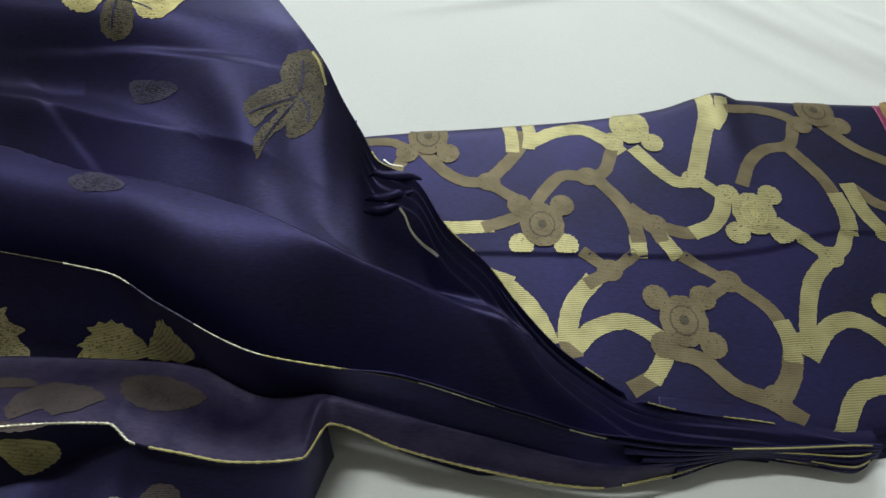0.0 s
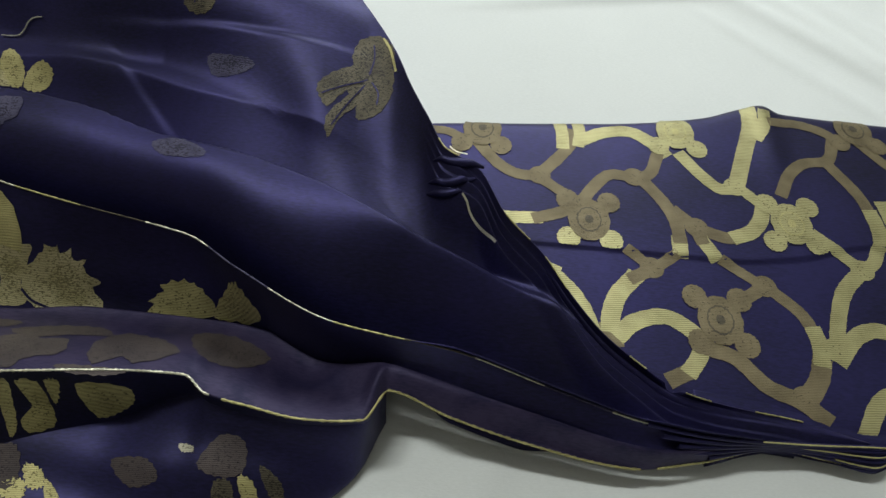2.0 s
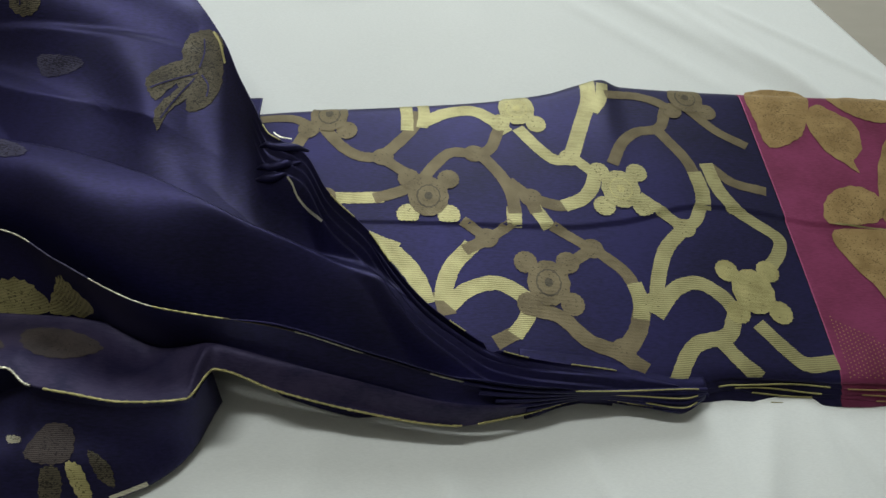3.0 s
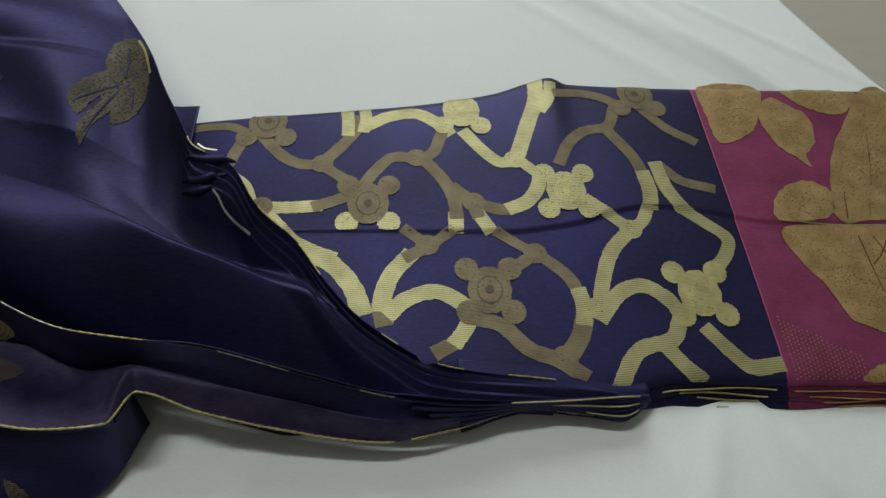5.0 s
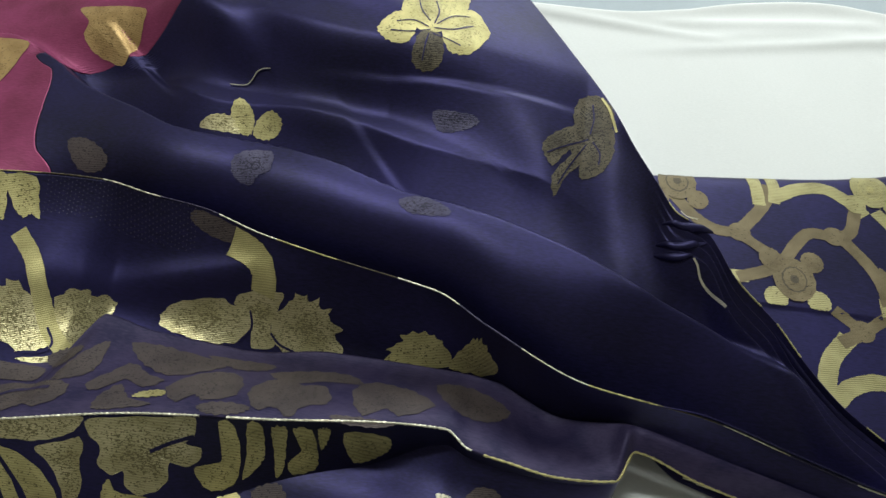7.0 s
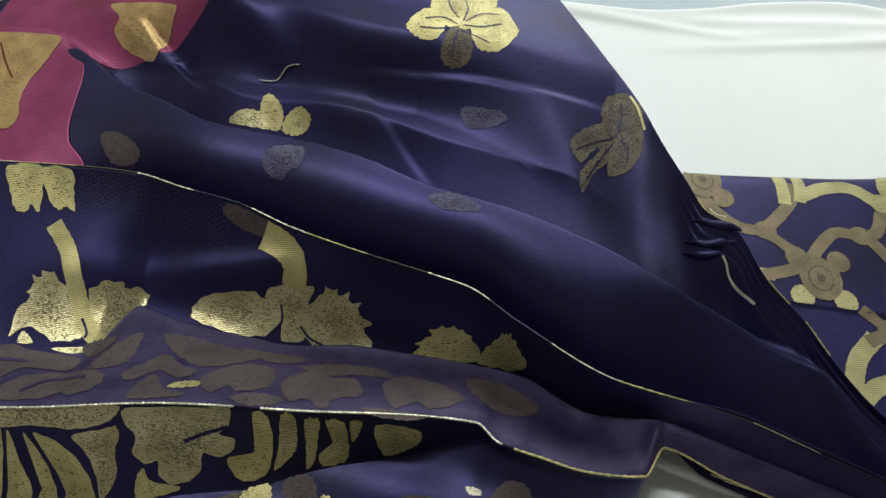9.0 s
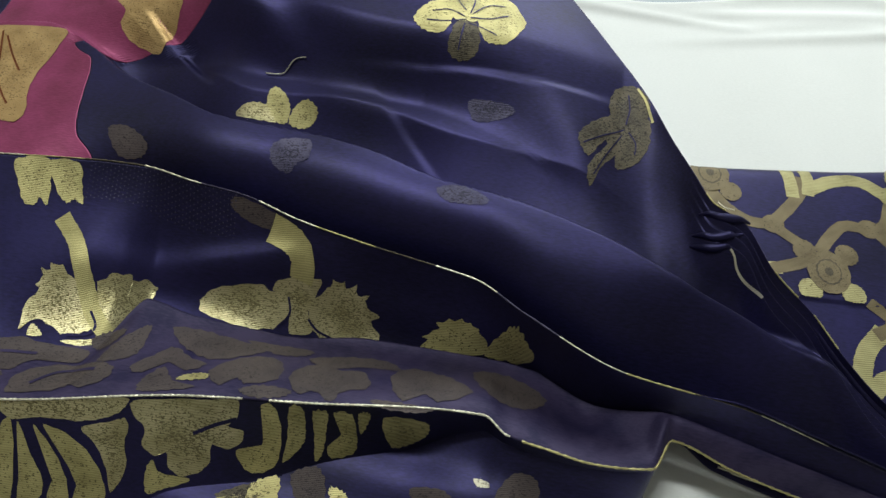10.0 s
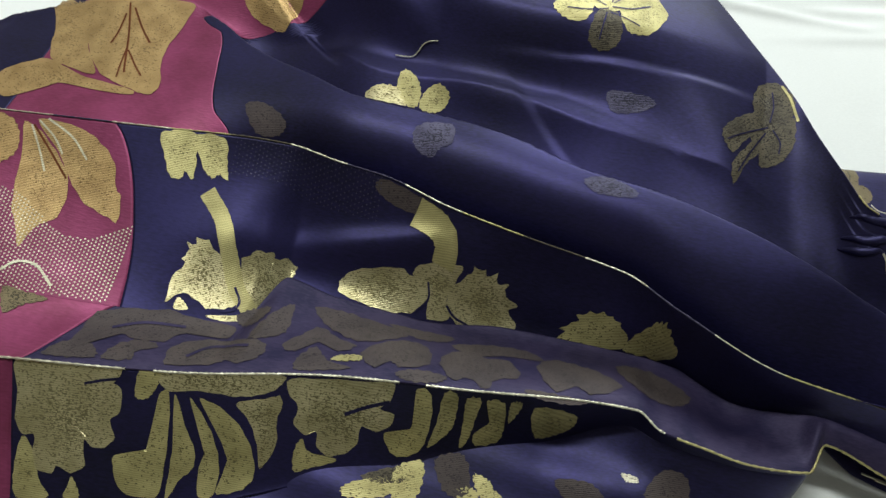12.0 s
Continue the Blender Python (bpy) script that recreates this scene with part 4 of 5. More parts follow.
patch("leaf", top_border, top_height, OLD_GOLD, 0.0004, (-0.7302, 0.0037), (-0.7109, 0.0190), (-0.6979, 0.0219), (-0.6613, 0.0077), (-0.6197, -0.0002), (-0.6202, -0.0049), (-0.6460, -0.0042), (-0.6812, -0.0003), (-0.6950, -0.0097), (-0.7160, -0.0197))
ribbon("leaf_vein", top_border, top_height, MAROON_LINE, 0.0016, (-0.6638, 0.0929), (-0.6466, 0.0521), (-0.6321, 0.0149), lift=0.0009)
ribbon("leaf_vein", top_border, top_height, MAROON_LINE, 0.0016, (-0.6613, 0.0802), (-0.6585, 0.0606), (-0.6578, 0.0448), lift=0.0009)
ribbon("leaf_vein", top_border, top_height, MAROON_LINE, 0.0016, (-0.6572, 0.0875), (-0.6418, 0.0665), (-0.6276, 0.0501), lift=0.0009)
ribbon("leaf_vein", top_border, top_height, MAROON_LINE, 0.0014, (-0.6427, 0.0424), (-0.6391, 0.0248), (-0.6359, 0.0095), lift=0.0009)
ribbon("leaf_vein", top_border, top_height, MAROON_LINE, 0.0014, (-0.6403, 0.0394), (-0.6269, 0.0233), (-0.6178, 0.0137), lift=0.0009)
# leaf sprays on the middle pleat
patch("leaf", middle_panel, middle_height, DULL, 0.0005, (-0.5653, -0.0515), (-0.5445, -0.0474), (-0.5395, -0.0606), (-0.5387, -0.0751), (-0.5441, -0.0713), (-0.5464, -0.0766), (-0.5541, -0.0756), (-0.5603, -0.0642))
patch("leaf", middle_panel, middle_height, DULL, 0.0005, (-0.5423, -0.0488), (-0.5232, -0.0475), (-0.5190, -0.0604), (-0.5163, -0.0703), (-0.5227, -0.0686), (-0.5265, -0.0713), (-0.5336, -0.0664))
patch("leaf", middle_panel, middle_height, GOLD, 0.0009, (-0.5330, -0.1511), (-0.5335, -0.1357), (-0.5274, -0.1260), (-0.5308, -0.1242), (-0.5274, -0.1182), (-0.5301, -0.1142), (-0.5232, -0.1146), (-0.5245, -0.1111), (-0.5167, -0.1110), (-0.5083, -0.1173), (-0.5002, -0.1248), (-0.4925, -0.1348), (-0.4920, -0.1419), (-0.5003, -0.1484), (-0.5088, -0.1486), (-0.5186, -0.1445), (-0.5272, -0.1447))
patch("leaf", middle_panel, middle_height, GOLD, 0.0003, (-0.5272, -0.1540), (-0.5262, -0.1468), (-0.5189, -0.1522))
patch("leaf", middle_panel, middle_height, GOLD, 0.0003, (-0.5073, -0.1531), (-0.4899, -0.1485), (-0.4786, -0.1426), (-0.4790, -0.1519), (-0.4985, -0.1540))
patch("leaf", middle_panel, middle_height, GOLD, 0.0009, (-0.4873, -0.1407), (-0.4942, -0.1249), (-0.4940, -0.1149), (-0.4866, -0.1083), (-0.4773, -0.1052), (-0.4763, -0.1078), (-0.4698, -0.1032), (-0.4634, -0.1059), (-0.4646, -0.1103), (-0.4677, -0.1265), (-0.4737, -0.1387), (-0.4785, -0.1430), (-0.4828, -0.1442))
patch("leaf", middle_panel, middle_height, GOLD, 0.0003, (-0.4800, -0.1442), (-0.4726, -0.1352), (-0.4617, -0.1150), (-0.4613, -0.1200), (-0.4703, -0.1408), (-0.4767, -0.1454))
ribbon("stem", middle_panel, middle_height, DULL, 0.0105, (-0.5269, -0.0804), (-0.5118, -0.0961), (-0.5029, -0.1143), (-0.4943, -0.1318), (-0.4811, -0.1446), lift=0.0009)
patch("leaf", middle_panel, middle_height, GOLD, 0.0006, (-0.4332, -0.1083), (-0.4265, -0.1018), (-0.4135, -0.0982), (-0.3946, -0.0952), (-0.3869, -0.0976), (-0.3755, -0.0975), (-0.3730, -0.1028), (-0.3756, -0.1109), (-0.3839, -0.1172), (-0.3984, -0.1198), (-0.4177, -0.1179), (-0.4317, -0.1150))
patch("leaf", middle_panel, middle_height, GOLD, 0.0004, (-0.3862, -0.0967), (-0.3797, -0.0912), (-0.3557, -0.0881), (-0.3565, -0.0932), (-0.3617, -0.1037), (-0.3582, -0.1146), (-0.3718, -0.1176), (-0.3737, -0.1060), (-0.3773, -0.0991))
ribbon("stem", middle_panel, middle_height, DULL, 0.015, (-0.3904, -0.0672), (-0.3737, -0.0741), (-0.3670, -0.0819), (-0.3678, -0.0907), lift=0.0009)
patch("leaf", middle_panel, middle_height, GOLD, 0.001, (-0.3607, -0.1110), (-0.3604, -0.0991), (-0.3499, -0.0909), (-0.3465, -0.0874), (-0.3390, -0.0873), (-0.3407, -0.0895), (-0.3315, -0.0878), (-0.3319, -0.0908), (-0.3235, -0.0911), (-0.3251, -0.0945), (-0.3149, -0.0990), (-0.3204, -0.1020), (-0.3146, -0.1070), (-0.3139, -0.1171), (-0.3313, -0.1167), (-0.3485, -0.1170))
patch("leaf", middle_panel, middle_height, DULL, 0.0007, (-0.2863, -0.1144), (-0.2811, -0.1069), (-0.2843, -0.1057), (-0.2743, -0.1016), (-0.2754, -0.0996), (-0.2638, -0.0978), (-0.2543, -0.0992), (-0.2461, -0.1032), (-0.2400, -0.1102), (-0.2591, -0.1126))
patch("leaf", middle_panel, middle_height, DULL, 0.0005, (-0.2419, -0.1113), (-0.2375, -0.1061), (-0.2289, -0.1038), (-0.2238, -0.1052), (-0.2168, -0.1099), (-0.2111, -0.1144), (-0.2327, -0.1127))
ribbon("leaf_vein", middle_panel, middle_height, NAVY, 0.0014, (-0.3754, -0.0988), (-0.3735, -0.1074), (-0.3804, -0.1159), lift=0.0009)
ribbon("leaf_vein", middle_panel, middle_height, NAVY, 0.0014, (-0.3611, -0.1080), (-0.3548, -0.1128), (-0.3451, -0.1149), lift=0.0009)
ribbon("leaf_vein", middle_panel, middle_height, NAVY, 0.0016, (-0.4949, -0.1320), (-0.4897, -0.1406), (-0.4940, -0.1466), (-0.5052, -0.1491), lift=0.0009)
patch("leaf", middle_border, middle_height, OLD_GOLD, 0.0005, (-0.6909, -0.0626), (-0.6687, -0.0602), (-0.6591, -0.0687), (-0.6572, -0.0816), (-0.6645, -0.0904), (-0.6765, -0.0980))
patch("leaf", middle_border, middle_height, OLD_GOLD, 0.0005, (-0.6576, -0.0617), (-0.6444, -0.0658), (-0.6314, -0.0760), (-0.6195, -0.0884), (-0.6153, -0.1024), (-0.6169, -0.1162), (-0.6222, -0.1214), (-0.6275, -0.1266), (-0.6317, -0.1400), (-0.6386, -0.1277), (-0.6452, -0.1176), (-0.6504, -0.0993), (-0.6530, -0.0806))
patch("leaf", middle_border, middle_height, OLD_GOLD, 0.0005, (-0.6486, -0.0586), (-0.6211, -0.0585), (-0.6033, -0.0654), (-0.5911, -0.0758), (-0.5853, -0.0909), (-0.5807, -0.0955), (-0.5781, -0.1107), (-0.5855, -0.1092), (-0.6026, -0.1035), (-0.6165, -0.0914), (-0.6296, -0.0756))
ribbon("leaf_vein", middle_border, middle_height, PALE, 0.0013, (-0.6521, -0.0626), (-0.6432, -0.0754), (-0.6345, -0.0896), lift=0.0009)
ribbon("leaf_vein", middle_border, middle_height, PALE, 0.0013, (-0.6477, -0.0591), (-0.6348, -0.0676), (-0.6265, -0.0768), lift=0.0009)
ribbon("leaf_vein", middle_border, middle_height, PALE, 0.0013, (-0.6421, -0.0570), (-0.6229, -0.0654), (-0.6095, -0.0773), lift=0.0009)
ribbon("leaf_vein", middle_border, middle_height, MAROON_LINE, 0.0014, (-0.6506, -0.0623), (-0.6363, -0.0752), (-0.6193, -0.0912), lift=0.0009)
ribbon("scroll", middle_border, middle_height, PALE, 0.0016, (-0.6347, -0.1570), (-0.6279, -0.1499), (-0.6155, -0.1494), (-0.6009, -0.1601), lift=0.0009)
patch("leaf", middle_panel, middle_height, FAINT, 0.0005, (-0.4196, -0.0570), (-0.4109, -0.0533), (-0.3728, -0.0657), (-0.3813, -0.0687), (-0.4048, -0.0645))
# faint reverse pattern
patch("leaf", lower_panel, lower_height, FAINT, 0.0007, (-0.5682, -0.1914), (-0.5678, -0.1756), (-0.5658, -0.1695), (-0.5500, -0.1626), (-0.5279, -0.1571), (-0.5100, -0.1577), (-0.4866, -0.1575), (-0.4871, -0.1677), (-0.5107, -0.1702), (-0.5181, -0.1809), (-0.5342, -0.1832), (-0.5492, -0.1823), (-0.5591, -0.1940))
patch("leaf", lower_panel, lower_height, FAINT, 0.0007, (-0.5791, -0.2038), (-0.5730, -0.1948), (-0.5611, -0.1912), (-0.5508, -0.1956), (-0.5491, -0.2010), (-0.5632, -0.2040), (-0.5757, -0.2051))
patch("leaf", lower_panel, lower_height, FAINT, 0.0007, (-0.5449, -0.1993), (-0.5397, -0.1882), (-0.5276, -0.1824), (-0.5182, -0.1861), (-0.5277, -0.1920), (-0.5277, -0.1979), (-0.5406, -0.2008))
patch("leaf", lower_panel, lower_height, FAINT, 0.0007, (-0.5093, -0.1952), (-0.5103, -0.1821), (-0.4957, -0.1716), (-0.4705, -0.1683), (-0.4588, -0.1704), (-0.4582, -0.1796), (-0.4685, -0.1874), (-0.4758, -0.1867), (-0.4840, -0.1915), (-0.5051, -0.1966))
patch("leaf", lower_panel, lower_height, FAINT, 0.0007, (-0.4710, -0.1673), (-0.4700, -0.1540), (-0.4618, -0.1381), (-0.4555, -0.1334), (-0.4534, -0.1429), (-0.4522, -0.1573), (-0.4611, -0.1652))
patch("leaf", lower_panel, lower_height, FAINT, 0.0007, (-0.4422, -0.1314), (-0.4279, -0.1294), (-0.4125, -0.1308), (-0.3815, -0.1355), (-0.3867, -0.1439), (-0.4053, -0.1536), (-0.4212, -0.1492), (-0.4341, -0.1417))
patch("leaf", lower_panel, lower_height, FAINT, 0.0007, (-0.4359, -0.1839), (-0.4362, -0.1744), (-0.4294, -0.1653), (-0.4190, -0.1744), (-0.4046, -0.1771), (-0.4229, -0.1827))
patch("leaf", lower_panel, lower_height, FAINT, 0.0007, (-0.4019, -0.1640), (-0.3920, -0.1504), (-0.3762, -0.1427), (-0.3643, -0.1476), (-0.3614, -0.1623), (-0.3766, -0.1696), (-0.3840, -0.1668), (-0.3922, -0.1735))
patch("leaf", lower_panel, lower_height, FAINT, 0.0007, (-0.3550, -0.1602), (-0.3535, -0.1487), (-0.3405, -0.1397), (-0.3292, -0.1443), (-0.3152, -0.1427), (-0.3078, -0.1575), (-0.3208, -0.1636), (-0.3264, -0.1730), (-0.3370, -0.1675), (-0.3464, -0.1711))
patch("leaf", lower_panel, lower_height, FAINT, 0.0007, (-0.3517, -0.1373), (-0.3306, -0.1301), (-0.3049, -0.1282), (-0.2940, -0.1360), (-0.3154, -0.1375), (-0.3364, -0.1436))
patch("leaf", lower_panel, lower_height, FAINT, 0.0007, (-0.2976, -0.1435), (-0.2868, -0.1327), (-0.2694, -0.1352), (-0.2593, -0.1382), (-0.2469, -0.1484), (-0.2645, -0.1603), (-0.2744, -0.1566), (-0.2877, -0.1633))
patch("leaf", lower_panel, lower_height, FAINT, 0.0007, (-0.2473, -0.1282), (-0.2247, -0.1254), (-0.2002, -0.1382), (-0.2145, -0.1515), (-0.2363, -0.1472))
patch("leaf", lower_panel, lower_height, FAINT, 0.0007, (-0.4879, -0.1495), (-0.4795, -0.1422), (-0.4685, -0.1400), (-0.4726, -0.1528), (-0.4819, -0.1555))
patch("leaf", lower_panel, lower_height, FAINT, 0.0007, (-0.3937, -0.1314), (-0.3754, -0.1300), (-0.3530, -0.1292), (-0.3558, -0.1350), (-0.3735, -0.1383))
patch("leaf", lower_panel, lower_height, FAINT, 0.0007, (-0.3787, -0.1745), (-0.3667, -0.1691), (-0.3498, -0.1703), (-0.3553, -0.1758), (-0.3712, -0.1781))
patch("leaf", lower_panel, lower_height, FAINT, 0.0007, (-0.3040, -0.1671), (-0.2876, -0.1657), (-0.2676, -0.1656), (-0.2772, -0.1701), (-0.2970, -0.1711))
patch("leaf", lower_panel, lower_height, FAINT, 0.0007, (-0.4494, -0.1679), (-0.4408, -0.1548), (-0.4330, -0.1469), (-0.4192, -0.1545), (-0.4073, -0.1583), (-0.4152, -0.1657), (-0.4311, -0.1609), (-0.4408, -0.1716))
patch("leaf", lower_panel, lower_height, FAINT, 0.0007, (-0.5500, -0.1682), (-0.5392, -0.1618), (-0.5264, -0.1606), (-0.5313, -0.1650))
patch("leaf", lower_panel, lower_height, DULL, 0.0007, (-0.4168, -0.1738), (-0.4134, -0.1689), (-0.4018, -0.1665), (-0.4018, -0.1709))
ribbon("leaf_vein", lower_panel, lower_height, NAVY_REVERSE, 0.0022, (-0.5518, -0.1782), (-0.5358, -0.1695), (-0.5131, -0.1658), lift=0.0009)
ribbon("leaf_vein", lower_panel, lower_height, NAVY_REVERSE, 0.0022, (-0.4992, -0.1889), (-0.4890, -0.1768), (-0.4678, -0.1737), lift=0.0009)
patch("leaf", lower_border, lower_height, DIM_ZARI, 0.0006, (-0.6260, -0.1684), (-0.6136, -0.1682), (-0.5971, -0.1696), (-0.6092, -0.1767), (-0.6169, -0.1842))
# broad foliage on the front pleat
patch("flower", front_panel, front_height, GOLD, 0.0003, (-0.5905, -0.2110), (-0.5619, -0.2067), (-0.5327, -0.2022), (-0.5311, -0.2082), (-0.5381, -0.2105), (-0.5296, -0.2135), (-0.5292, -0.2238), (-0.5340, -0.2288), (-0.5303, -0.2360), (-0.5351, -0.2419), (-0.5430, -0.2428), (-0.5464, -0.2381), (-0.5462, -0.2463), (-0.5443, -0.2528), (-0.5512, -0.2579), (-0.5596, -0.2561), (-0.5614, -0.2601), (-0.5701, -0.2598), (-0.5739, -0.2522), (-0.5744, -0.2440), (-0.5813, -0.2449), (-0.5866, -0.2382), (-0.5876, -0.2249))
patch("frond", front_panel, front_height, DULL, 0.0003, (-0.5811, -0.2460), (-0.5734, -0.2521), (-0.5672, -0.2648), (-0.5606, -0.2719), (-0.5772, -0.2755), (-0.5823, -0.2624))
patch("frond", front_panel, front_height, DULL, 0.0003, (-0.5513, -0.2642), (-0.5498, -0.2596), (-0.5440, -0.2682), (-0.5524, -0.2701))
patch("leaf", front_panel, front_height, DULL, 0.0003, (-0.5198, -0.2023), (-0.5093, -0.2007), (-0.5090, -0.2069), (-0.5142, -0.2143), (-0.5214, -0.2149))
patch("frond", front_panel, front_height, DULL, 0.0003, (-0.5081, -0.2118), (-0.5026, -0.2099), (-0.5009, -0.2284), (-0.5009, -0.2446), (-0.5027, -0.2591), (-0.5217, -0.2605), (-0.5289, -0.2494), (-0.5283, -0.2438), (-0.5170, -0.2441), (-0.5110, -0.2386), (-0.5097, -0.2250))
patch("frond", front_panel, front_height, DULL, 0.0003, (-0.4994, -0.2100), (-0.4914, -0.2236), (-0.4852, -0.2328), (-0.4854, -0.2411), (-0.4913, -0.2480), (-0.4951, -0.2568), (-0.4976, -0.2574), (-0.4977, -0.2356))
patch("frond", front_panel, front_height, DULL, 0.0003, (-0.4905, -0.2094), (-0.4784, -0.2207), (-0.4711, -0.2350), (-0.4715, -0.2515), (-0.4797, -0.2533), (-0.4818, -0.2402), (-0.4800, -0.2316), (-0.4866, -0.2187))
patch("frond", front_panel, front_height, DULL, 0.0003, (-0.4851, -0.2085), (-0.4672, -0.2125), (-0.4552, -0.2231), (-0.4508, -0.2358), (-0.4555, -0.2443), (-0.4667, -0.2498), (-0.4704, -0.2484), (-0.4663, -0.2366), (-0.4689, -0.2290), (-0.4767, -0.2182))
patch("leaf", front_panel, front_height, GOLD, 0.0003, (-0.5076, -0.2017), (-0.4723, -0.1950), (-0.4409, -0.1893), (-0.4421, -0.1941), (-0.4496, -0.1987), (-0.4650, -0.2034), (-0.4870, -0.2057), (-0.5036, -0.2089))
patch("leaf", front_panel, front_height, GOLD, 0.0003, (-0.4647, -0.2062), (-0.4494, -0.2008), (-0.4416, -0.1980), (-0.4396, -0.2018), (-0.4420, -0.2085), (-0.4411, -0.2198), (-0.4482, -0.2323), (-0.4515, -0.2222), (-0.4576, -0.2121))
patch("flower", front_panel, front_height, GOLD, 0.0003, (-0.4361, -0.1898), (-0.4092, -0.1849), (-0.3804, -0.1810), (-0.3775, -0.1830), (-0.3793, -0.1875), (-0.3847, -0.1912), (-0.3763, -0.1916), (-0.3778, -0.1964), (-0.3856, -0.2004), (-0.3940, -0.1999), (-0.3955, -0.2076), (-0.4018, -0.2137), (-0.4113, -0.2173), (-0.4184, -0.2143), (-0.4193, -0.2081), (-0.4255, -0.2109), (-0.4325, -0.2075), (-0.4308, -0.1998), (-0.4361, -0.1962))
patch("leaf", front_panel, front_height, DULL, 0.0003, (-0.4307, -0.2199), (-0.4268, -0.2130), (-0.4225, -0.2179), (-0.4058, -0.2179), (-0.4214, -0.2259), (-0.4291, -0.2291))
patch("frond", front_panel, front_height, DULL, 0.0003, (-0.3650, -0.1810), (-0.3577, -0.1801), (-0.3545, -0.1863), (-0.3557, -0.1960), (-0.3593, -0.2029), (-0.3688, -0.2077), (-0.3759, -0.2068), (-0.3806, -0.1998), (-0.3688, -0.1973), (-0.3638, -0.1901))
patch("frond", front_panel, front_height, DULL, 0.0003, (-0.3489, -0.1793), (-0.3414, -0.1786), (-0.3407, -0.1854), (-0.3430, -0.1908), (-0.3541, -0.1997), (-0.3513, -0.1896))
patch("frond", front_panel, front_height, DULL, 0.0003, (-0.3357, -0.1785), (-0.3277, -0.1772), (-0.3288, -0.1823), (-0.3314, -0.1914), (-0.3357, -0.1952), (-0.3359, -0.1853))
patch("frond", front_panel, front_height, DULL, 0.0003, (-0.3243, -0.1768), (-0.3141, -0.1753), (-0.3114, -0.1823), (-0.3139, -0.1878), (-0.3258, -0.1922), (-0.3284, -0.1884), (-0.3201, -0.1816))
patch("leaf", front_panel, front_height, DULL, 0.0003, (-0.3103, -0.1744), (-0.3036, -0.1734), (-0.3092, -0.1799))
patch("leaf", front_panel, front_height, DULL, 0.0003, (-0.2959, -0.1726), (-0.2725, -0.1691), (-0.2699, -0.1716), (-0.2784, -0.1761), (-0.2910, -0.1802))
ribbon("leaf_vein", front_panel, front_height, NAVY, 0.0012, (-0.5301, -0.2090), (-0.5395, -0.2114), (-0.5505, -0.2150), lift=0.0009)
ribbon("leaf_vein", front_panel, front_height, NAVY, 0.0014, (-0.3793, -0.1878), (-0.3919, -0.1920), (-0.4044, -0.1975), lift=0.0009)
# worn gold on the lowest layer
patch("petal", apron_panel, apron_height, FAINT, 0.0005, (-0.2165, -0.1884), (-0.2022, -0.1904), (-0.2013, -0.2055), (-0.2151, -0.2088), (-0.2260, -0.2031))
patch("petal", apron_panel, apron_height, BROWN, 0.0005, (-0.2153, -0.2263), (-0.2153, -0.2115), (-0.2072, -0.2102), (-0.2045, -0.2177), (-0.2069, -0.2260))
patch("petal", apron_panel, apron_height, DULL, 0.0005, (-0.2030, -0.2077), (-0.1954, -0.2091), (-0.1893, -0.2212), (-0.1931, -0.2262), (-0.2000, -0.2178))
patch("petal", apron_panel, apron_height, BROWN, 0.0005, (-0.1924, -0.2009), (-0.1806, -0.2075), (-0.1779, -0.2174), (-0.1866, -0.2134))
patch("petal", apron_panel, apron_height, PALE, 0.0005, (-0.2389, -0.1930), (-0.2311, -0.1941), (-0.2302, -0.1973), (-0.2365, -0.1972))
patch("petal", apron_panel, apron_height, DULL, 0.0005, (-0.3103, -0.2156), (-0.3011, -0.2217), (-0.2915, -0.2355), (-0.3004, -0.2375))
patch("petal", apron_panel, apron_height, FAINT, 0.0005, (-0.2763, -0.2029), (-0.2561, -0.2017), (-0.2470, -0.2119), (-0.2627, -0.2160))
ribbon("edge_thread", apron_panel, apron_height, PALE, 0.0016, (-0.1805, -0.2226), (-0.1706, -0.2185), (-0.1614, -0.2143), lift=0.0009)
patch("leaf", apron_panel, apron_height, DULL, 0.0008, (-0.3323, -0.2182), (-0.3218, -0.2165), (-0.3183, -0.2254), (-0.3290, -0.2262))
patch("leaf", apron_panel, apron_height, DULL, 0.0008, (-0.3703, -0.2134), (-0.3556, -0.2074), (-0.3546, -0.2279), (-0.3694, -0.2313))
patch("leaf", apron_panel, apron_height, DULL, 0.0008, (-0.3973, -0.2298), (-0.3760, -0.2211), (-0.3722, -0.2313), (-0.3954, -0.2366))
patch("leaf", apron_panel, apron_height, FAINT, 0.0008, (-0.3485, -0.2048), (-0.3322, -0.1984), (-0.3251, -0.2183), (-0.3379, -0.2226))
patch("leaf", apron_panel, apron_height, DULL, 0.0008, (-0.3241, -0.2090), (-0.3143, -0.2098), (-0.3101, -0.2188), (-0.3180, -0.2202))
patch("leaf", apron_panel, apron_height, BROWN, 0.0008, (-0.3894, -0.2230), (-0.3647, -0.2107), (-0.3584, -0.2155), (-0.3719, -0.2240))
pucker((-0.1102, -0.0142), (-0.0958, -0.0174), (-0.0781, -0.0164))
pucker((-0.1123, -0.0248), (-0.0994, -0.0289), (-0.0827, -0.0252))
pucker((-0.1129, -0.0306), (-0.1014, -0.0349), (-0.0902, -0.0340))
THREAD = ((-0.4395, 0.0801), (-0.4268, 0.0798), (-0.4222, 0.0833), (-0.4187, 0.0875), (-0.4137, 0.0891), (-0.4080, 0.0892))

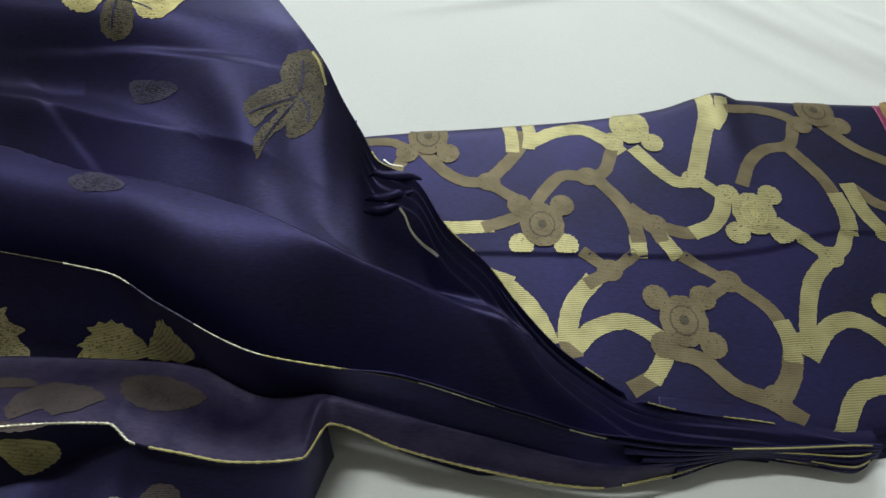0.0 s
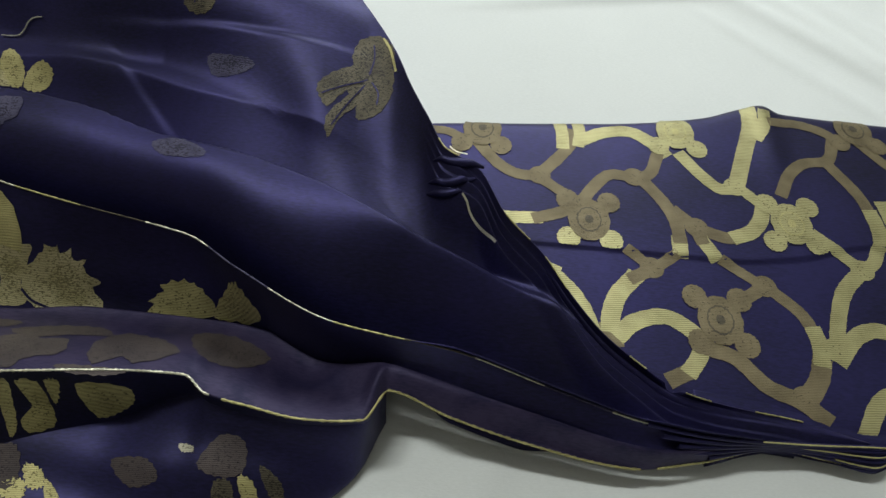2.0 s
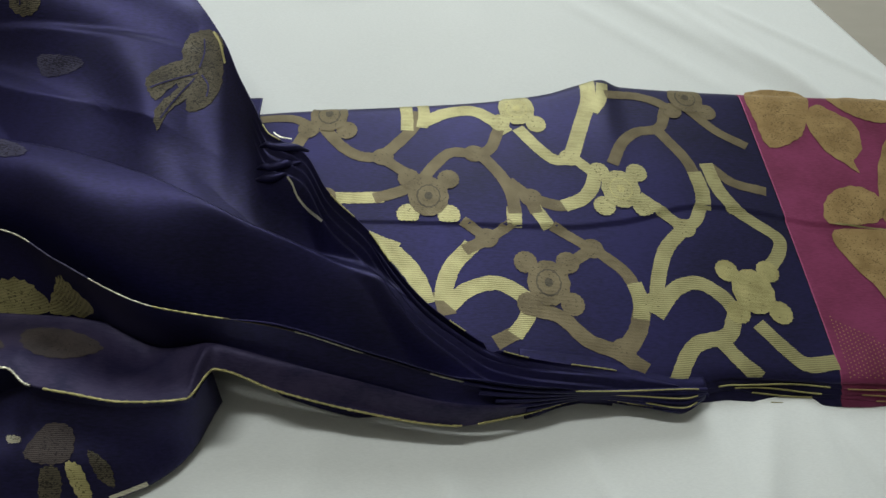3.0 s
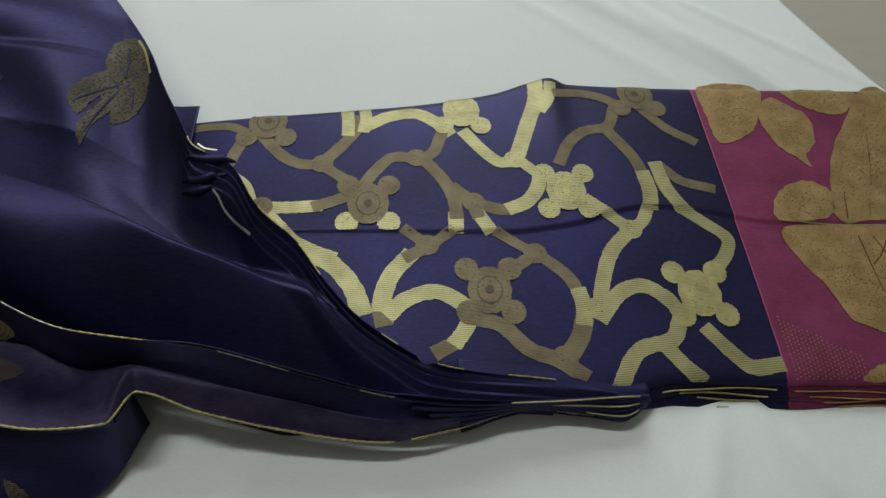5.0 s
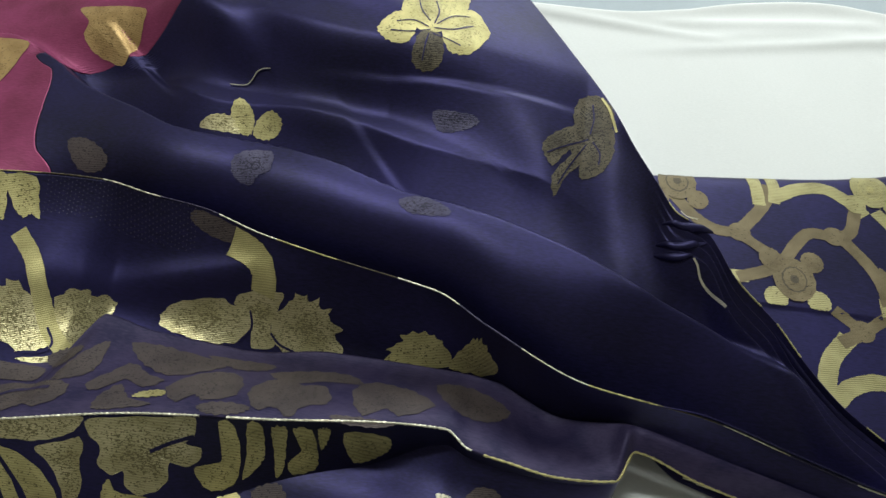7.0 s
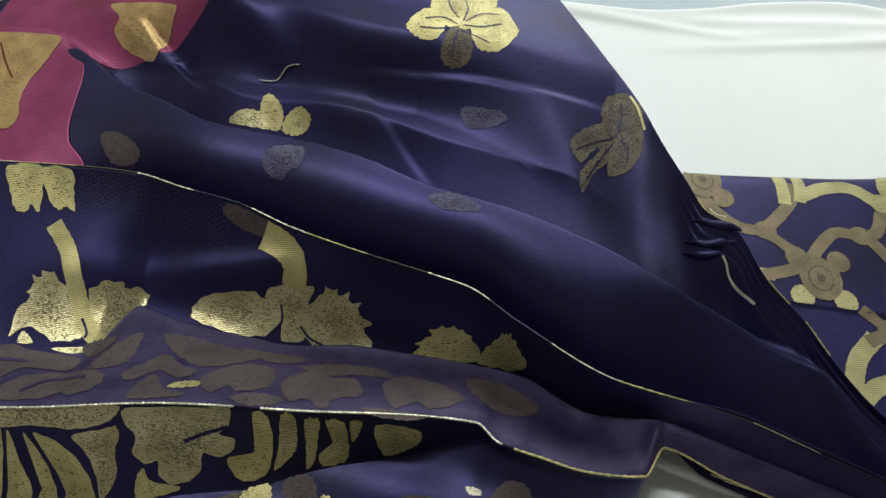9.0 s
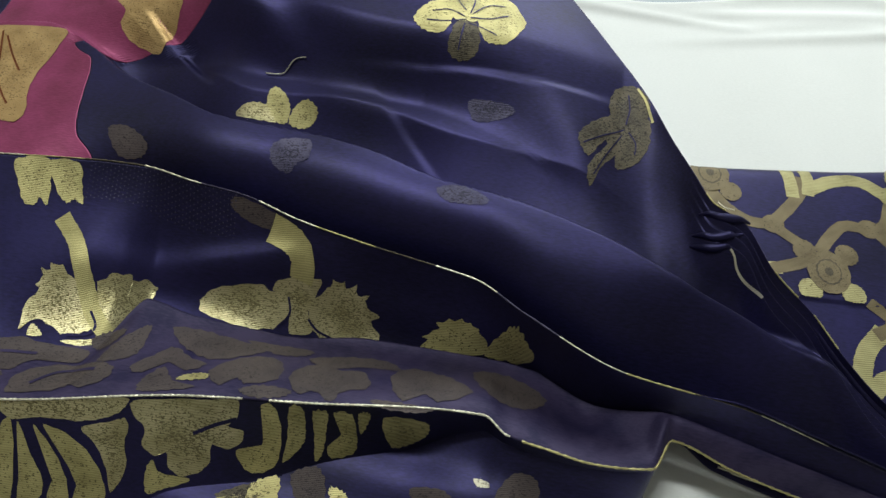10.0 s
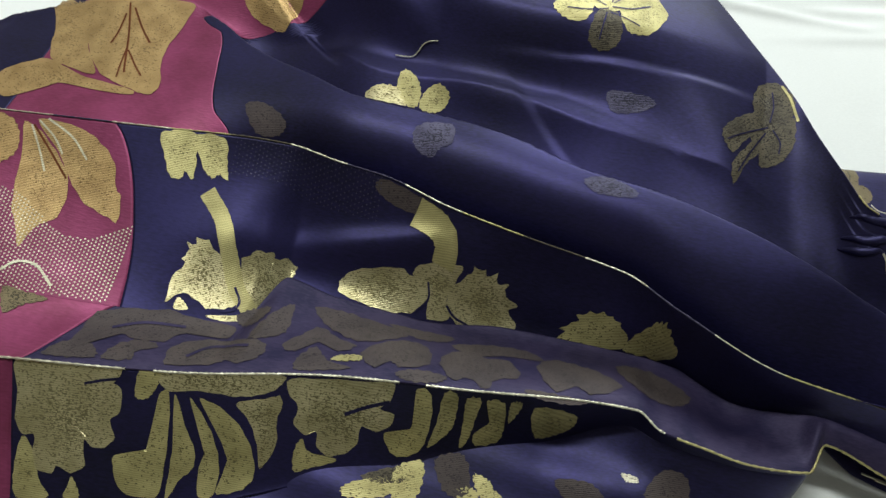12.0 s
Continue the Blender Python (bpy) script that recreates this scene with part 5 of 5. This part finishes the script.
# ---- hems, edge threads, net ----
def hem(name, curve, rise, x0, x1, radius, mat, n):
    xs = np.linspace(x0, x1, n)
    r = radius * (1 + 0.35 * np.sin(np.arange(n) * 1.9) * (np.arange(n) % 7 < 5))
    return tube(name, np.stack([xs, curve(xs), rise(xs) + 0.0004], -1), r, mat, saree, "pale metallic hem thread")


cuts = np.linspace(-0.80, 0.16, 25)
for k in range(24):
    hem("hem_thread", SEL_1, SEL_1_Z, cuts[k], cuts[k + 1], 0.0005 if k % 3 else 0.0004, (PALE, DULL, BROWN, PALE, SILVER)[k % 5], 24)
for a, b in ((-0.80, -0.528), (-0.512, -0.375), (-0.36, -0.222), (-0.215, 0.02), (0.03, 0.175)):
    hem("hem_band", SEL_2, SEL_2_Z, a, b, 0.00072, PALE if a < -0.3 else DULL, 160)
for a, b in ((-0.1125, -0.100), (-0.066, -0.050), (-0.040, -0.026), (0.012, 0.022), (0.046, 0.062), (0.09, 0.12)):
    hem("edge_thread", RIM, RIM_Z, a, b, 0.0005, DULL, 20)


def net(name, panel, height, mat, x0, x1, low, high, pitch, size):
    """Small tied dots of metal thread in offset rows."""
    verts, faces = [], []
    for i, x in enumerate(np.arange(x0, x1, pitch)):
        for j in range(60):
            y = low(x) + (j + 0.5 * (i % 2)) * pitch
            if y > high(x):
                break
            k = len(verts)
            for dx, dy in ((-size, 0), (0, -size), (size, 0), (0, size)):
                px, py = x + dx, y + dy
                verts.append((px, py, float(height(np.array(px), np.array(py))) + 0.0006))
            faces.append((k, k + 1, k + 2, k + 3))
    return tagged(finish(name, verts, faces, mat, panel, soft=False), kind="stuff")


net("dot_net", middle_border, middle_height, PALE, -0.690, -0.566, lambda x: VALLEY(x) + 0.003, lambda x: VALLEY(x) + 0.058 - 0.12 * (x + 0.655) - 0.01 * np.sin(60 * x), 0.0024, 0.0007)
net("dot_net", middle_panel, middle_height, SILVER, -0.515, -0.415, lambda x: SEL_1(x) - 0.022, lambda x: SEL_1(x) - 0.001, 0.0026, 0.0005)
net("dot_net", stack_border, stack_height, OLD_GOLD, 0.282, 0.33, lambda x: FOLD_NEAR(x) + 0.004, lambda x: FOLD_NEAR(x) + 0.05 - 0.6 * (x - 0.28), 0.0028, 0.0006)

# a dark under layer that shows below the gathered hem, with scraps of gold edge
under_near = lambda x: SEL_2(x) + 0.58 * (SEL_2_Z(x) - 0.004) - 0.003 - 0.006 * smooth(-0.112, -0.090, x) * smooth(-0.02, -0.05, x)
under = cloth("under_layer", -0.118, 0.12, 150, 16, under_near, lambda x: under_near(x) + 0.02, lambda x, y: 0.003 + 0.35 * np.clip(y - under_near(x), 0, 0.03), NAVY, saree)
for a, b in ((-0.088, -0.074), (-0.080, -0.062)):
    xs = np.linspace(a, b, 12)
    tube("edge_thread", np.stack([xs, under_near(xs) + 0.003 + 0.1 * (xs - a), np.full(12, 0.0060)], -1), 0.0008, PALE, saree)

# the gathered end: several folded edges pressed together over the front of the flat stack
for k in range(5):
    near = lambda x, k=k: SEL_1(x) * (1 - k / 5) + SEL_2(x) * (k / 5) - 0.0008
    xs = np.linspace(0.02 + 0.01 * k, 0.178, 60)
    zz = (SEL_1_Z(np.minimum(xs, 0.16)) * (1 - k / 5) + SEL_2_Z(xs) * (k / 5)) + 0.0012
    tube("pleat_edge", np.stack([xs, near(xs), zz], -1), 0.0014, NAVY, saree, sides=8)
    if k % 2 == 0:
        xs = np.linspace(0.09 + 0.012 * k, 0.172, 40)
        zz = (SEL_1_Z(np.minimum(xs, 0.16)) * (1 - k / 5) + SEL_2_Z(xs) * (k / 5)) + 0.0028
        tube("edge_thread", np.stack([xs, near(xs) - 0.0005, zz], -1), 0.0005, DULL, saree)

gather = cloth("gathered_end", 0.06, 0.182, 70, 14, lambda x: SEL_2(x) - 0.0012, lambda x: FOLD_NEAR(x) + 0.012, lambda x, y: 0.0105 + 0.0015 * np.sin(700 * (y + 0.16)) * np.exp(-np.abs(y - SEL_2(x)) / 0.01), NAVY, saree)

# the corner of a lower fold that stands out behind the throw, over the far side of the flat end
flap = cloth("fold_corner", -0.185, -0.136, 30, 24, lambda x: 0.0 * x + 0.030, lambda x: 0.0930 - 0.05 * (x + 0.16) ** 2, lambda x, y: 0.016 + 0.10 * np.clip(-0.136 - x, 0, 0.05) + 0.002 * np.sin(90 * x), NAVY, saree)

# a snipped end of thread on the throw
t3 = open_curve(THREAD, 0.001)
strand = tube("loose_thread", np.c_[t3, top_height(t3[:, 0], t3[:, 1]) + 0.0016], 0.0005, PALE, None)
tagged(strand, label="short pale snipped thread lying on navy silk", category="thread")
